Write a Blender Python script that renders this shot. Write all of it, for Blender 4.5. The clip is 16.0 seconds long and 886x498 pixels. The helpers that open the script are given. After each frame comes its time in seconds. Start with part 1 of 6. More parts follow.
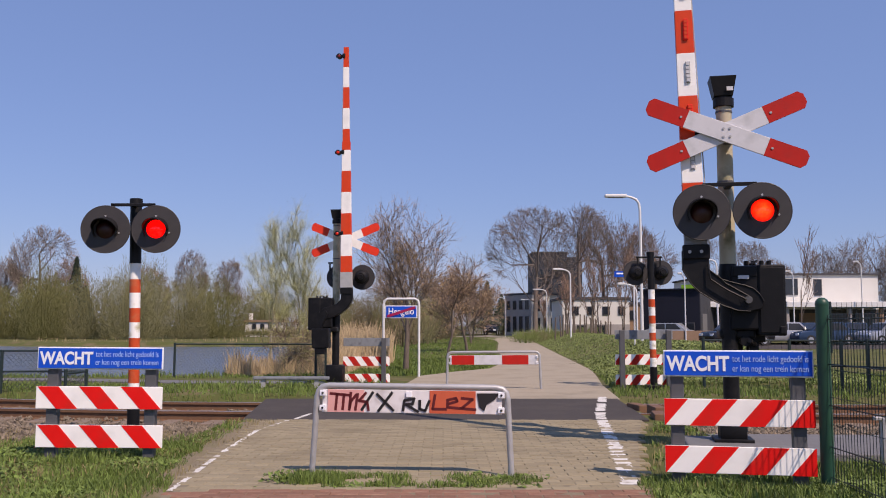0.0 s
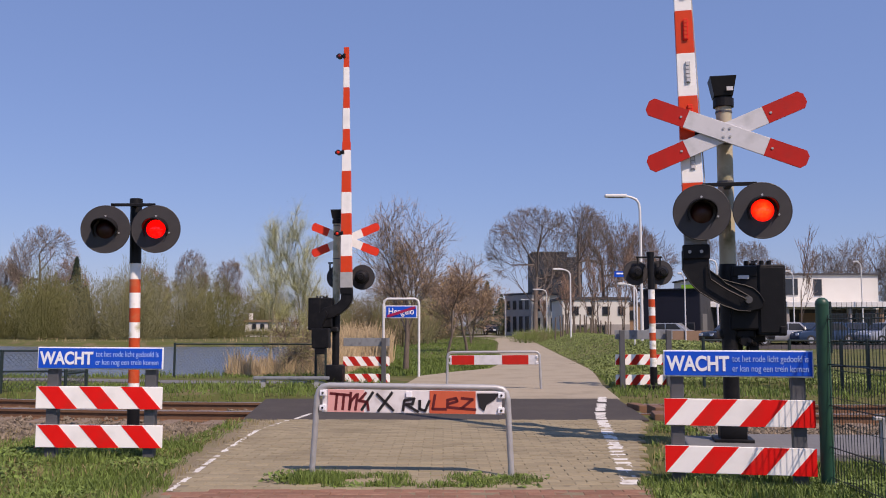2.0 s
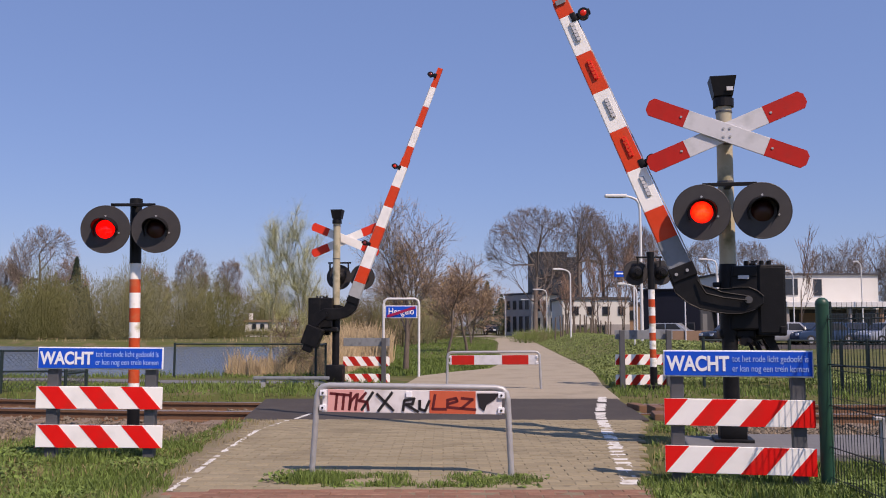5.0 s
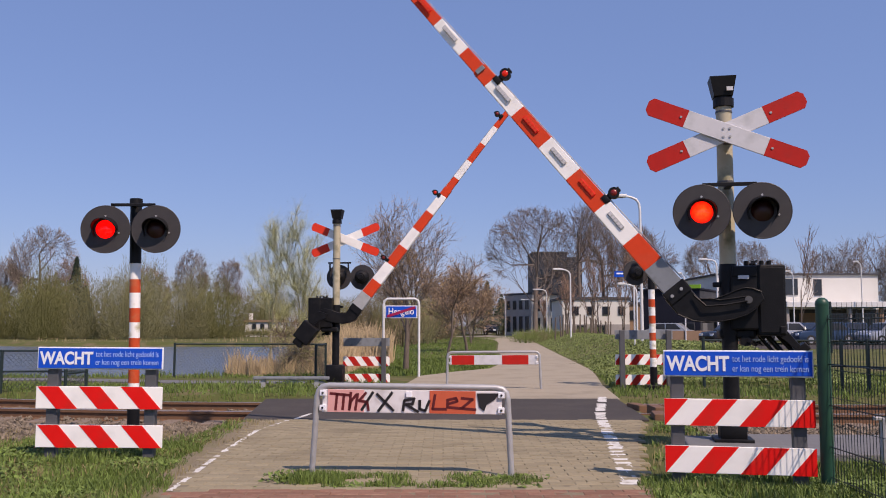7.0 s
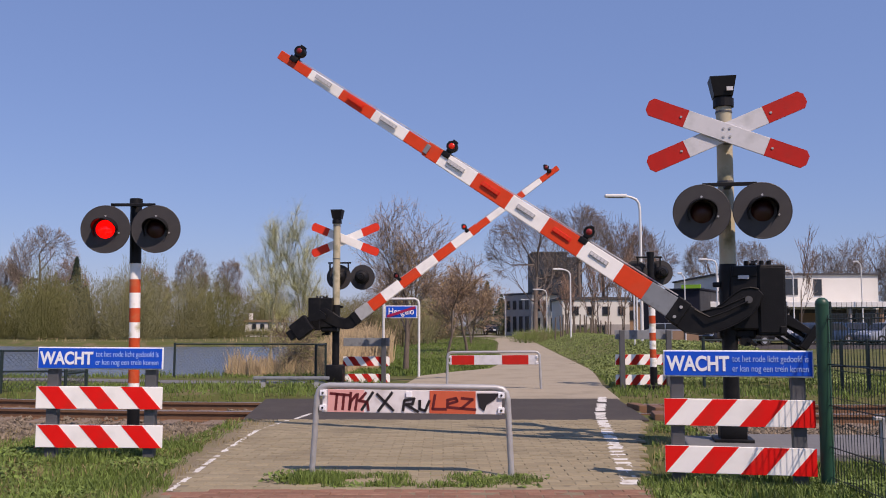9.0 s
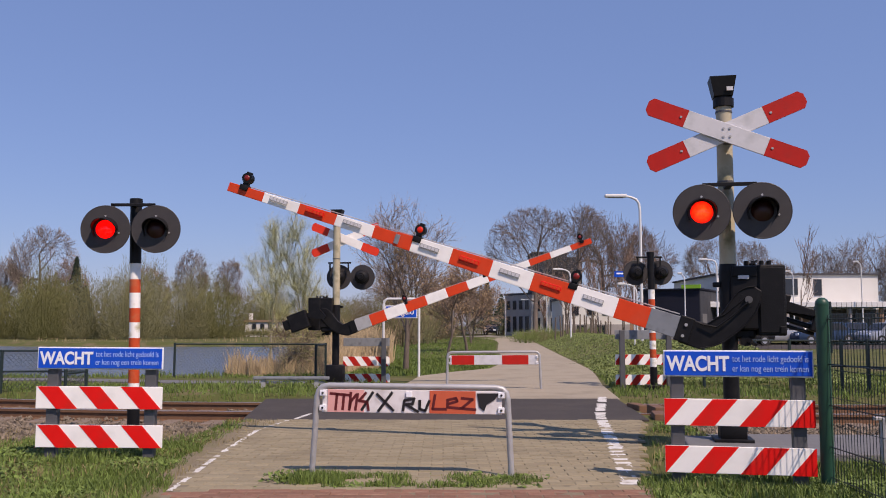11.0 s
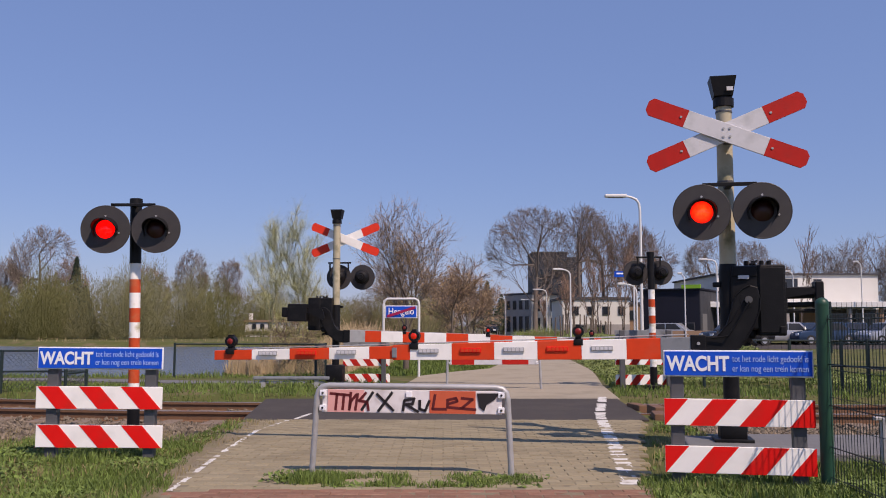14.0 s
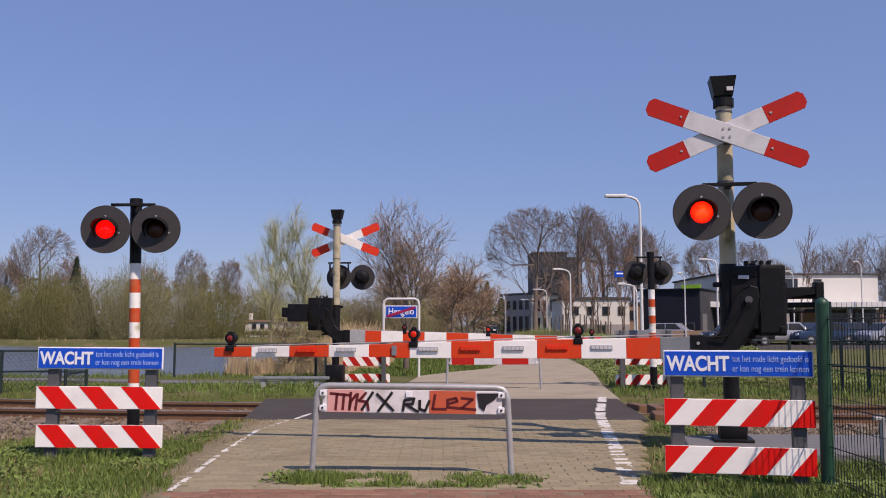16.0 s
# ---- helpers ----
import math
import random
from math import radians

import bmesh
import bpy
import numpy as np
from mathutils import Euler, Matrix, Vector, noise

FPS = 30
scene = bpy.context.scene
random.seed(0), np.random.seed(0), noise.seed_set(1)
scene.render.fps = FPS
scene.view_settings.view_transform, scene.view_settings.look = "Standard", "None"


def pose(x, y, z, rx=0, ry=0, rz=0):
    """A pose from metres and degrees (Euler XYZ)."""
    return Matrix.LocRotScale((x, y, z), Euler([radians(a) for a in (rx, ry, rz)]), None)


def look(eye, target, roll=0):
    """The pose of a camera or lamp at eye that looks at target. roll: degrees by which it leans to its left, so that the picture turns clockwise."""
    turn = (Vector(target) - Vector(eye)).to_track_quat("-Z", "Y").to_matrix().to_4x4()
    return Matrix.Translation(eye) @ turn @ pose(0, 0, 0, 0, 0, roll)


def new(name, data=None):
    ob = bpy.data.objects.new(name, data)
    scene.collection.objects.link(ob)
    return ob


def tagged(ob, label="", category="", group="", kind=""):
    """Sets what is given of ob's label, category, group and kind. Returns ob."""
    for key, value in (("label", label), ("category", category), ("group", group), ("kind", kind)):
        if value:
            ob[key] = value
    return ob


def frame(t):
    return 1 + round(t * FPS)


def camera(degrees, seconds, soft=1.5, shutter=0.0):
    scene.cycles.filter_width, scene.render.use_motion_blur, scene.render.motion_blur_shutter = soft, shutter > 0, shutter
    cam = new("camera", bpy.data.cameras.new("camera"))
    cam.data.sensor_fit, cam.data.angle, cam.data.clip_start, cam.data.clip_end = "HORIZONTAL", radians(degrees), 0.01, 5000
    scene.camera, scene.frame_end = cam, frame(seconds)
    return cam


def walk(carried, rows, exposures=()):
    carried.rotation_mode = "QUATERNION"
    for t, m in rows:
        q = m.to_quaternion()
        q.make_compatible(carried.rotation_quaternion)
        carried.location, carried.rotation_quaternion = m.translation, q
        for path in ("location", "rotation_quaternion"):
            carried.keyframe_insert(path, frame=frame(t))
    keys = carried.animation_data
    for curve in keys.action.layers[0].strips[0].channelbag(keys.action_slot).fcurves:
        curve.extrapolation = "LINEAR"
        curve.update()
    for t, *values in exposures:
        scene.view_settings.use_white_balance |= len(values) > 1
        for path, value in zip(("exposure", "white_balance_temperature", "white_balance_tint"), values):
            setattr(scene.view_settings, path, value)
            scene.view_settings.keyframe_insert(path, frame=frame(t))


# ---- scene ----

cam = camera(53.36, 16.0, soft=1.0)
EYE = pose(0, 0, 1.2, 94.98, 0, 0)
walk(cam, [(0, EYE), (16, EYE)], [(0, -0.06, 6600, 33), (8, -0.09, 6600, 33), (16, -0.16, 6600, 33)])

# ---- world and sun ----
SUN_FROM = Vector((0.50, -0.63, 1.0)).normalized()
world = bpy.data.worlds.new("sky")
world.use_nodes = True
scene.world = world
wn = world.node_tree.nodes
sky = wn.new("ShaderNodeTexSky")
sky.sky_type = "NISHITA"
sky.sun_disc = False
sky.sun_elevation = math.asin(SUN_FROM.z)
sky.sun_rotation = math.atan2(SUN_FROM.x, SUN_FROM.y)
sky.air_density, sky.dust_density, sky.ozone_density = 1.15, 0.3, 7.0
wn["Background"].inputs["Strength"].default_value = 0.120
haze = wn.new("ShaderNodeMix")  # thin even spring haze through the whole sky
haze.data_type = "RGBA"
haze.inputs[0].default_value = 0.55
haze.inputs[7].default_value = (1.56, 2.75, 4.95, 1)
world.node_tree.links.new(sky.outputs[0], haze.inputs[6])
world.node_tree.links.new(haze.outputs[2], wn["Background"].inputs["Color"])
sun = new("sun", bpy.data.lights.new("sun", "SUN"))
sun.data.energy, sun.data.angle, sun.data.color = 4.5, radians(0.53), (1.0, 0.905, 0.69)
sun.matrix_basis = look(SUN_FROM * 50, (0, 0, 0))


# ---- materials ----
def mat(name, color, rough=0.6, metal=0.0, var=0.15, scale=8.0, bump=0.0, bscale=60.0, dirt=None, dscale=2.0, damount=0.4, rnd=0.0, island=0.0, spec=0.5):
    """A surface with fine grain, broad patches and optional dirt."""
    m = bpy.data.materials.new(name)
    m.use_nodes = True
    nt, n = m.node_tree, m.node_tree.nodes
    b = n["Principled BSDF"]
    b.inputs["Roughness"].default_value, b.inputs["Metallic"].default_value = rough, metal
    b.inputs["Specular IOR Level"].default_value = spec
    tc = n.new("ShaderNodeTexCoord")

    def tex(sc, detail=4.0):
        t = n.new("ShaderNodeTexNoise")
        t.inputs["Scale"].default_value, t.inputs["Detail"].default_value = sc, detail
        nt.links.new(tc.outputs["Object"], t.inputs["Vector"])
        return t

    def mix(a, bcol, fac, mode="MIX"):
        x = n.new("ShaderNodeMix")
        x.data_type, x.blend_type = "RGBA", mode
        for sock, v in ((x.inputs[6], a), (x.inputs[7], bcol), (x.inputs[0], fac)):
            if isinstance(v, (tuple, float, int)):
                sock.default_value = v
            else:
                nt.links.new(v, sock)
        return x.outputs[2]

    lo = tuple(c * (1 - var) for c in color) + (1,)
    hi = tuple(min(1, c * (1 + var)) for c in color) + (1,)
    t1 = tex(scale)
    col = mix(lo, hi, t1.outputs["Fac"])
    if dirt:
        t2 = tex(dscale, 6.0)
        r = n.new("ShaderNodeMapRange")
        r.inputs[1].default_value, r.inputs[2].default_value, r.inputs[4].default_value = 0.5, 0.72, damount
        nt.links.new(t2.outputs["Fac"], r.inputs[0])
        col = mix(col, dirt + (1,), r.outputs[0])
    if rnd or island:
        g = n.new("ShaderNodeObjectInfo") if rnd else n.new("ShaderNodeNewGeometry")
        r = n.new("ShaderNodeMapRange")
        k = rnd or island
        r.inputs[3].default_value, r.inputs[4].default_value = 1 - k, 1 + k
        nt.links.new(g.outputs["Random" if rnd else "Random Per Island"], r.inputs[0])
        cc = n.new("ShaderNodeCombineColor")
        for i in range(3):
            nt.links.new(r.outputs[0], cc.inputs[i])
        col = mix(col, cc.outputs[0], 1.0, "MULTIPLY")
    nt.links.new(col, b.inputs["Base Color"])
    if bump:
        t3 = tex(bscale)
        bp = n.new("ShaderNodeBump")
        bp.inputs["Strength"].default_value, bp.inputs["Distance"].default_value = bump, 0.01
        nt.links.new(t3.outputs["Fac"], bp.inputs["Height"])
        nt.links.new(bp.outputs[0], b.inputs["Normal"])
    return m


def glow(name, color, strength):
    m = bpy.data.materials.new(name)
    m.use_nodes = True
    b = m.node_tree.nodes["Principled BSDF"]
    b.inputs["Base Color"].default_value = tuple(c * 0.5 for c in color) + (1,)
    b.inputs["Emission Color"].default_value = color + (1,)
    b.inputs["Emission Strength"].default_value = strength
    b.inputs["Roughness"].default_value = 0.2
    return m


RED = mat("red_sheeting", (0.80, 0.012, 0.006), 0.45, spec=0.25, var=0.1, dirt=(0.5, 0.035, 0.02), dscale=5, damount=0.3)
ORED = mat("orange_red_boom_paint", (0.72, 0.06, 0.012), 0.45, spec=0.25, var=0.1, scale=14, dirt=(0.55, 0.1, 0.05), dscale=6, damount=0.3)
WHITE = mat("white_sheeting", (0.95, 0.94, 0.90), 0.4, var=0.05, scale=10, dirt=(0.55, 0.55, 0.52), dscale=5, damount=0.3)
CROSSRED = mat("weathered_dark_red_board", (0.50, 0.018, 0.009), 0.5, spec=0.25, var=0.12, dirt=(0.32, 0.03, 0.02), dscale=6, damount=0.4)
GREYWHITE = mat("weathered_white_board", (0.62, 0.62, 0.64), 0.5, var=0.06, scale=10, dirt=(0.42, 0.43, 0.42), dscale=7, damount=0.5)
BLACK = mat("black_painted_steel", (0.008, 0.008, 0.009), 0.48, spec=0.22, var=0.3, scale=12, bump=0.15, bscale=90, dirt=(0.022, 0.021, 0.02), dscale=6, damount=0.5)
DISC = mat("dark_matt_backboard", (0.035, 0.032, 0.033), 0.6, var=0.15, scale=9, dirt=(0.05, 0.046, 0.043), dscale=5, damount=0.5)
CREAM = mat("cream_painted_pole", (0.46, 0.41, 0.28), 0.55, var=0.14, scale=10, dirt=(0.19, 0.185, 0.10), dscale=6, damount=0.95, bump=0.1)
GREYSTEEL = mat("grey_painted_steel", (0.085, 0.088, 0.095), 0.5, var=0.15, scale=10, dirt=(0.07, 0.065, 0.06), dscale=5, damount=0.5)
CLAMP = mat("grey_boom_clamp", (0.21, 0.23, 0.25), 0.5, var=0.15, scale=10, dirt=(0.12, 0.13, 0.145), dscale=9, damount=0.8)
GALV = mat("galvanised_tube", (0.43, 0.43, 0.43), 0.45, 0.3, var=0.16, scale=18, dirt=(0.26, 0.25, 0.23), dscale=9, damount=0.5)
BLUE = mat("blue_sign_sheeting", (0.006, 0.085, 0.58), 0.4, spec=0.2, var=0.06, scale=6, dirt=(0.015, 0.10, 0.5), dscale=4, damount=0.3)
FARRED = mat("bright_orange_red_board", (0.82, 0.05, 0.018), 0.5, spec=0.25, var=0.1, scale=10)
PALECLAMP = mat("pale_grey_boom_clamp", (0.40, 0.41, 0.41), 0.5, var=0.12, scale=10, dirt=(0.28, 0.28, 0.27), dscale=8, damount=0.6)
POSTWHITE = mat("stained_white_post_band", (0.86, 0.86, 0.83), 0.5, var=0.06, scale=10, dirt=(0.46, 0.42, 0.24), dscale=7, damount=1.0)
POSTRED = mat("faded_orange_post_band", (0.56, 0.075, 0.02), 0.5, spec=0.25, var=0.12, scale=12, dirt=(0.5, 0.16, 0.07), dscale=9, damount=0.7)
SIGNWHITE = mat("sign_lettering", (0.84, 0.86, 0.9), 0.45, var=0.03)
FAINT = mat("faded_lettering", (0.34, 0.50, 0.85), 0.45, var=0.03)
def mottled(m, hot, radius):
    """Lets the lit lens burn unevenly, hotter in patches towards its middle."""
    n, l = m.node_tree.nodes, m.node_tree.links
    tc, tx, mx = n.new("ShaderNodeTexCoord"), n.new("ShaderNodeTexNoise"), n.new("ShaderNodeMix")
    flat, size, ramp, mul = n.new("ShaderNodeVectorMath"), n.new("ShaderNodeVectorMath"), n.new("ShaderNodeMapRange"), n.new("ShaderNodeMath")
    flat.operation, size.operation, mul.operation = "MULTIPLY", "LENGTH", "MULTIPLY"
    flat.inputs[1].default_value = (1, 0, 1)
    ramp.inputs[1].default_value, ramp.inputs[2].default_value = radius * 0.95, radius * 0.15
    ramp.inputs[3].default_value, ramp.inputs[4].default_value = 0.0, 1.6
    mx.data_type = "RGBA"
    tx.inputs["Scale"].default_value, tx.inputs["Detail"].default_value = 30, 3
    mx.inputs[6].default_value = n["Principled BSDF"].inputs["Emission Color"].default_value
    mx.inputs[7].default_value = hot + (1,)
    l.new(tc.outputs["Object"], tx.inputs["Vector"])
    l.new(tc.outputs["Object"], flat.inputs[0])
    l.new(flat.outputs[0], size.inputs[0])
    l.new(size.outputs["Value"], ramp.inputs[0])
    l.new(ramp.outputs[0], mul.inputs[0])
    l.new(tx.outputs["Fac"], mul.inputs[1])
    l.new(mul.outputs[0], mx.inputs[0])
    l.new(mx.outputs[2], n["Principled BSDF"].inputs["Emission Color"])
    return m


LIT = glow("lit_red_signal", (1.0, 0.006, 0.0005), 1.7)
LIT_HOT = mottled(glow("lit_orange_red_signal", (1.0, 0.006, 0.0005), 1.7), (1.0, 0.085, 0.008), 0.115)
LIT_SMALL = glow("lit_red_boom_lamp", (1.0, 0.03, 0.002), 0.21)
UNLIT = mat("unlit_red_lens", (0.035, 0.006, 0.005), 0.45, var=0.2)
UNLIT_SMALL = mat("unlit_red_boom_lens", (0.22, 0.014, 0.010), 0.3, var=0.2)
ASPHALT = mat("grey_asphalt", (0.068, 0.06, 0.055), 0.85, var=0.25, scale=90, bump=0.3, bscale=200, dirt=(0.095, 0.084, 0.072), dscale=1.5, damount=0.6, spec=0.15)
SAND = mat("light_path_surface", (0.345, 0.30, 0.225), 0.9, var=0.2, scale=22, bump=0.3, bscale=90, dirt=(0.26, 0.225, 0.165), dscale=1.3, damount=0.9, spec=0.15)
JOINT = mat("sandy_paver_bed", (0.215, 0.183, 0.125), 0.95, var=0.2, scale=40, bump=0.3, bscale=150, spec=0.15)
PAVER = mat("buff_concrete_paver", (0.28, 0.24, 0.157), 0.88, var=0.14, scale=35, bump=0.25, bscale=150, dirt=(0.19, 0.16, 0.105), dscale=1.2, damount=0.7, rnd=0.10, spec=0.15)
PAVER_FAR = mat("buff_concrete_pavers_joined", (0.28, 0.24, 0.157), 0.88, var=0.14, scale=35, bump=0.25, bscale=150, dirt=(0.19, 0.16, 0.105), dscale=1.2, damount=0.7, island=0.10, spec=0.15)
REDPAVER = mat("red_clay_paver", (0.235, 0.128, 0.088), 0.88, var=0.2, scale=35, bump=0.25, bscale=150, dirt=(0.30, 0.23, 0.17), dscale=5, damount=0.7, spec=0.15, rnd=0.15)
LINE = mat("worn_white_road_paint", (0.66, 0.65, 0.60), 0.8, var=0.12, scale=25, dirt=(0.3, 0.26, 0.21), dscale=7, damount=1.0)
SOIL = mat("grassy_soil", (0.095, 0.105, 0.032), 0.95, var=0.35, scale=3, bump=0.5, bscale=30, dirt=(0.19, 0.145, 0.085), dscale=0.8, damount=0.9, spec=0.15)
GRASS = mat("spring_grass_blades", (0.112, 0.17, 0.028), 0.7, var=0.3, scale=2.0, island=0.35)
DRYGRASS = mat("dry_grass_blades", (0.27, 0.22, 0.105), 0.8, var=0.25, scale=3, island=0.3)
REED = mat("dry_reed_stalks", (0.50, 0.38, 0.22), 0.8, var=0.2, scale=2, island=0.3)
STONE = mat("ballast_stone", (0.175, 0.14, 0.10), 0.9, var=0.3, scale=20, island=0.45)
BALLASTBED = mat("ballast_bed", (0.125, 0.095, 0.068), 0.95, var=0.4, scale=25, bump=0.6, bscale=40)
RUST = mat("rusty_rail", (0.17, 0.088, 0.045), 0.75, var=0.25, scale=14, bump=0.2, dirt=(0.12, 0.06, 0.035), dscale=5, damount=0.6)
RAILTOP = mat("polished_rail_head", (0.42, 0.38, 0.35), 0.35, 0.8, var=0.1)
SLEEPER = mat("weathered_sleeper", (0.20, 0.15, 0.11), 0.9, var=0.3, scale=12, bump=0.3)
CONCRETE = mat("pale_concrete", (0.145, 0.145, 0.145), 0.85, var=0.1, scale=12, bump=0.2, dirt=(0.18, 0.18, 0.18), dscale=3, damount=0.5)
GREENPAINT = mat("dark_green_coated_steel", (0.012, 0.062, 0.036), 0.45, var=0.15, scale=12)
DARKFENCE = mat("dark_green_fence_steel", (0.012, 0.026, 0.024), 0.5, var=0.15, scale=12)
BARK = mat("grey_brown_bark", (0.145, 0.115, 0.09), 0.9, var=0.3, scale=8, bump=0.4)
DARKBARK = mat("dark_bark", (0.17, 0.14, 0.118), 0.9, var=0.3, scale=6)
TWIG = mat("brown_twigs", (0.30, 0.21, 0.155), 0.9, var=0.2, scale=3, island=0.3)
TWIGGREY = mat("grey_twigs", (0.30, 0.24, 0.20), 0.9, var=0.2, scale=3, island=0.3)
BUDS = mat("olive_spring_buds", (0.24, 0.23, 0.075), 0.85, var=0.2, scale=2, island=0.4)
BRONZE = mat("bronze_spring_buds", (0.38, 0.26, 0.12), 0.85, var=0.2, scale=2, island=0.4)
WILLOW = mat("pale_green_willow_leaf", (0.38, 0.385, 0.17), 0.8, var=0.2, scale=2, island=0.35)
THICKET = mat("olive_thicket_leaf", (0.135, 0.137, 0.046), 0.9, var=0.3, scale=0.25, island=0.15)
CONIFER = mat("dark_conifer_needles", (0.03, 0.05, 0.028), 0.9, var=0.3, scale=1, island=0.4)
IVY = mat("green_bank_leaves", (0.15, 0.195, 0.05), 0.75, var=0.35, scale=1.2, island=0.4)
WALLWHITE = mat("white_render_wall", (0.68, 0.67, 0.62), 0.8, var=0.05, scale=1.5, dirt=(0.6, 0.55, 0.5), dscale=0.5, damount=0.4)
WALLGREY = mat("grey_brick_wall", (0.34, 0.32, 0.31), 0.9, var=0.15, scale=2, dirt=(0.28, 0.25, 0.235), dscale=0.4, damount=0.4)
# the tower's own grey; also the sunlit tone on the black hall's side
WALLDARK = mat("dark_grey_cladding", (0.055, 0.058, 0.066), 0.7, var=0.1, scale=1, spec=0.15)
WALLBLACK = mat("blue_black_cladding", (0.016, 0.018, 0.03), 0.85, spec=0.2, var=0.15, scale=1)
BROWNWALL = mat("brown_brick_wall", (0.26, 0.17, 0.11), 0.9, var=0.15, scale=2)
WINDOW = mat("dark_window_glass", (0.025, 0.03, 0.038), 0.08, var=0.1)
ROOFDARK = mat("dark_roofing", (0.06, 0.06, 0.065), 0.8, var=0.15, scale=2)
LAMPPAINT = mat("light_grey_lamp_post", (0.66, 0.67, 0.67), 0.45, var=0.06)
CARBLUE = mat("dark_blue_car_paint", (0.025, 0.05, 0.10), 0.25, 0.2, var=0.05)
CARSILVER = mat("silver_car_paint", (0.42, 0.44, 0.47), 0.28, 0.5, var=0.05)
CARBLACK = mat("black_car_paint", (0.015, 0.016, 0.02), 0.22, 0.2, var=0.05)
CARGLASS = mat("car_glass", (0.03, 0.035, 0.045), 0.06, var=0.05)
TYRE = mat("tyre_rubber", (0.02, 0.02, 0.02), 0.85, var=0.1)
SPRAY = mat("black_spray_paint", (0.012, 0.010, 0.012), 0.6, var=0.2)
LIME = mat("lime_green_panel", (0.20, 0.42, 0.02), 0.6, var=0.05)

water_mat = bpy.data.materials.new("pond_water")
water_mat.use_nodes = True
_n, _l = water_mat.node_tree.nodes, water_mat.node_tree.links
_b = _n["Principled BSDF"]
_b.inputs["Base Color"].default_value = (0.12, 0.14, 0.16, 1)
_b.inputs["Roughness"].default_value = 0.22
_tc, _t, _mp, _bp = _n.new("ShaderNodeTexCoord"), _n.new("ShaderNodeTexNoise"), _n.new("ShaderNodeMapping"), _n.new("ShaderNodeBump")
_mp.inputs["Scale"].default_value = (0.8, 3.0, 1)
_t.inputs["Scale"].default_value, _t.inputs["Detail"].default_value = 3.0, 5.0
_bp.inputs["Strength"].default_value, _bp.inputs["Distance"].default_value = 0.9, 0.06
_l.new(_tc.outputs["Object"], _mp.inputs[0])
_l.new(_mp.outputs[0], _t.inputs["Vector"])
_l.new(_t.outputs["Fac"], _bp.inputs["Height"])
_l.new(_bp.outputs[0], _b.inputs["Normal"])


# ---- mesh helpers ----
def B():
    return bmesh.new()


def box(bm, c, s, bevel=0.0, m=None):
    r = bmesh.ops.create_cube(bm, size=1, matrix=Matrix.Translation(c) @ Matrix.Diagonal((*s, 1)))
    vs = r["verts"]
    if bevel:
        es = list({e for v in vs for e in v.link_edges})
        out = bmesh.ops.bevel(bm, geom=es, offset=bevel, segments=2, affect="EDGES", profile=0.5)
        vs = list({v for f in out["faces"] for v in f.verts} | {v for v in vs if v.is_valid})
    if m:
        bmesh.ops.transform(bm, matrix=m, verts=vs)
    return bm


def cyl(bm, a, b, r0, r1=None, seg=16):
    a, b = Vector(a), Vector(b)
    d = b - a
    m = Matrix.Translation((a + b) / 2) @ d.to_track_quat("Z", "Y").to_matrix().to_4x4()
    bmesh.ops.create_cone(bm, cap_ends=True, segments=seg, radius1=r0, radius2=r0 if r1 is None else r1, depth=d.length, matrix=m)
    return bm


def prism(bm, pts, y0, y1, bevel=0.0):
    """A flat outline in x and z, extruded along y."""
    a = [bm.verts.new((x, y0, z)) for x, z in pts]
    b = [bm.verts.new((x, y1, z)) for x, z in pts]
    n = len(pts)
    bm.faces.new(a)
    bm.faces.new(b[::-1])
    for i in range(n):
        bm.faces.new((a[i], b[i], b[(i + 1) % n], a[(i + 1) % n]))
    bmesh.ops.recalc_face_normals(bm, faces=bm.faces)
    if bevel:
        es = [e for e in bm.edges if len(e.link_faces) == 2 and e.calc_face_angle(0) > 0.5]
        bmesh.ops.bevel(bm, geom=es, offset=bevel, segments=2, affect="EDGES", profile=0.5)
    return bm


def tube(bm, pts, r, seg=10):
    pts = [Vector(p) for p in pts]
    rings = []
    for i, p in enumerate(pts):
        d = (pts[min(i + 1, len(pts) - 1)] - pts[max(i - 1, 0)]).normalized()
        q = d.to_track_quat("Z", "Y")
        rr = r[i] if isinstance(r, (list, tuple)) else r
        rings.append([bm.verts.new(p + q @ Vector((math.cos(2 * math.pi * k / seg) * rr, math.sin(2 * math.pi * k / seg) * rr, 0))) for k in range(seg)])
    for a, b in zip(rings, rings[1:]):
        best = min(range(seg), key=lambda o: sum((a[k].co - b[(k + o) % seg].co).length for k in range(0, seg, 3)))
        for k in range(seg):
            bm.faces.new((a[k], a[(k + 1) % seg], b[(k + 1 + best) % seg], b[(k + best) % seg]))
    bm.faces.new(rings[0][::-1])
    bm.faces.new(rings[-1])
    bmesh.ops.recalc_face_normals(bm, faces=bm.faces)
    return bm


def to_mesh(name, bm, material):
    me = bpy.data.meshes.new(name)
    bm.to_mesh(me)
    bm.free()
    for x in (material if isinstance(material, (list, tuple)) else [material]):
        me.materials.append(x)
    return me


def part(name, bm, material, parent, label="", m=None, smooth=False):
    me = to_mesh(name, bm, material)
    if smooth:
        me.shade_smooth()
        me.set_sharp_from_angle(angle=radians(38))
    ob = new(name, me)
    ob.parent = parent
    if m:
        ob.matrix_basis = m
    return tagged(ob, label)


def thing(name, label, category, m=None, group="", kind=""):
    ob = new(name)
    ob.empty_display_size = 0.1
    if m:
        ob.matrix_basis = m
    return tagged(ob, label, category, group, kind)


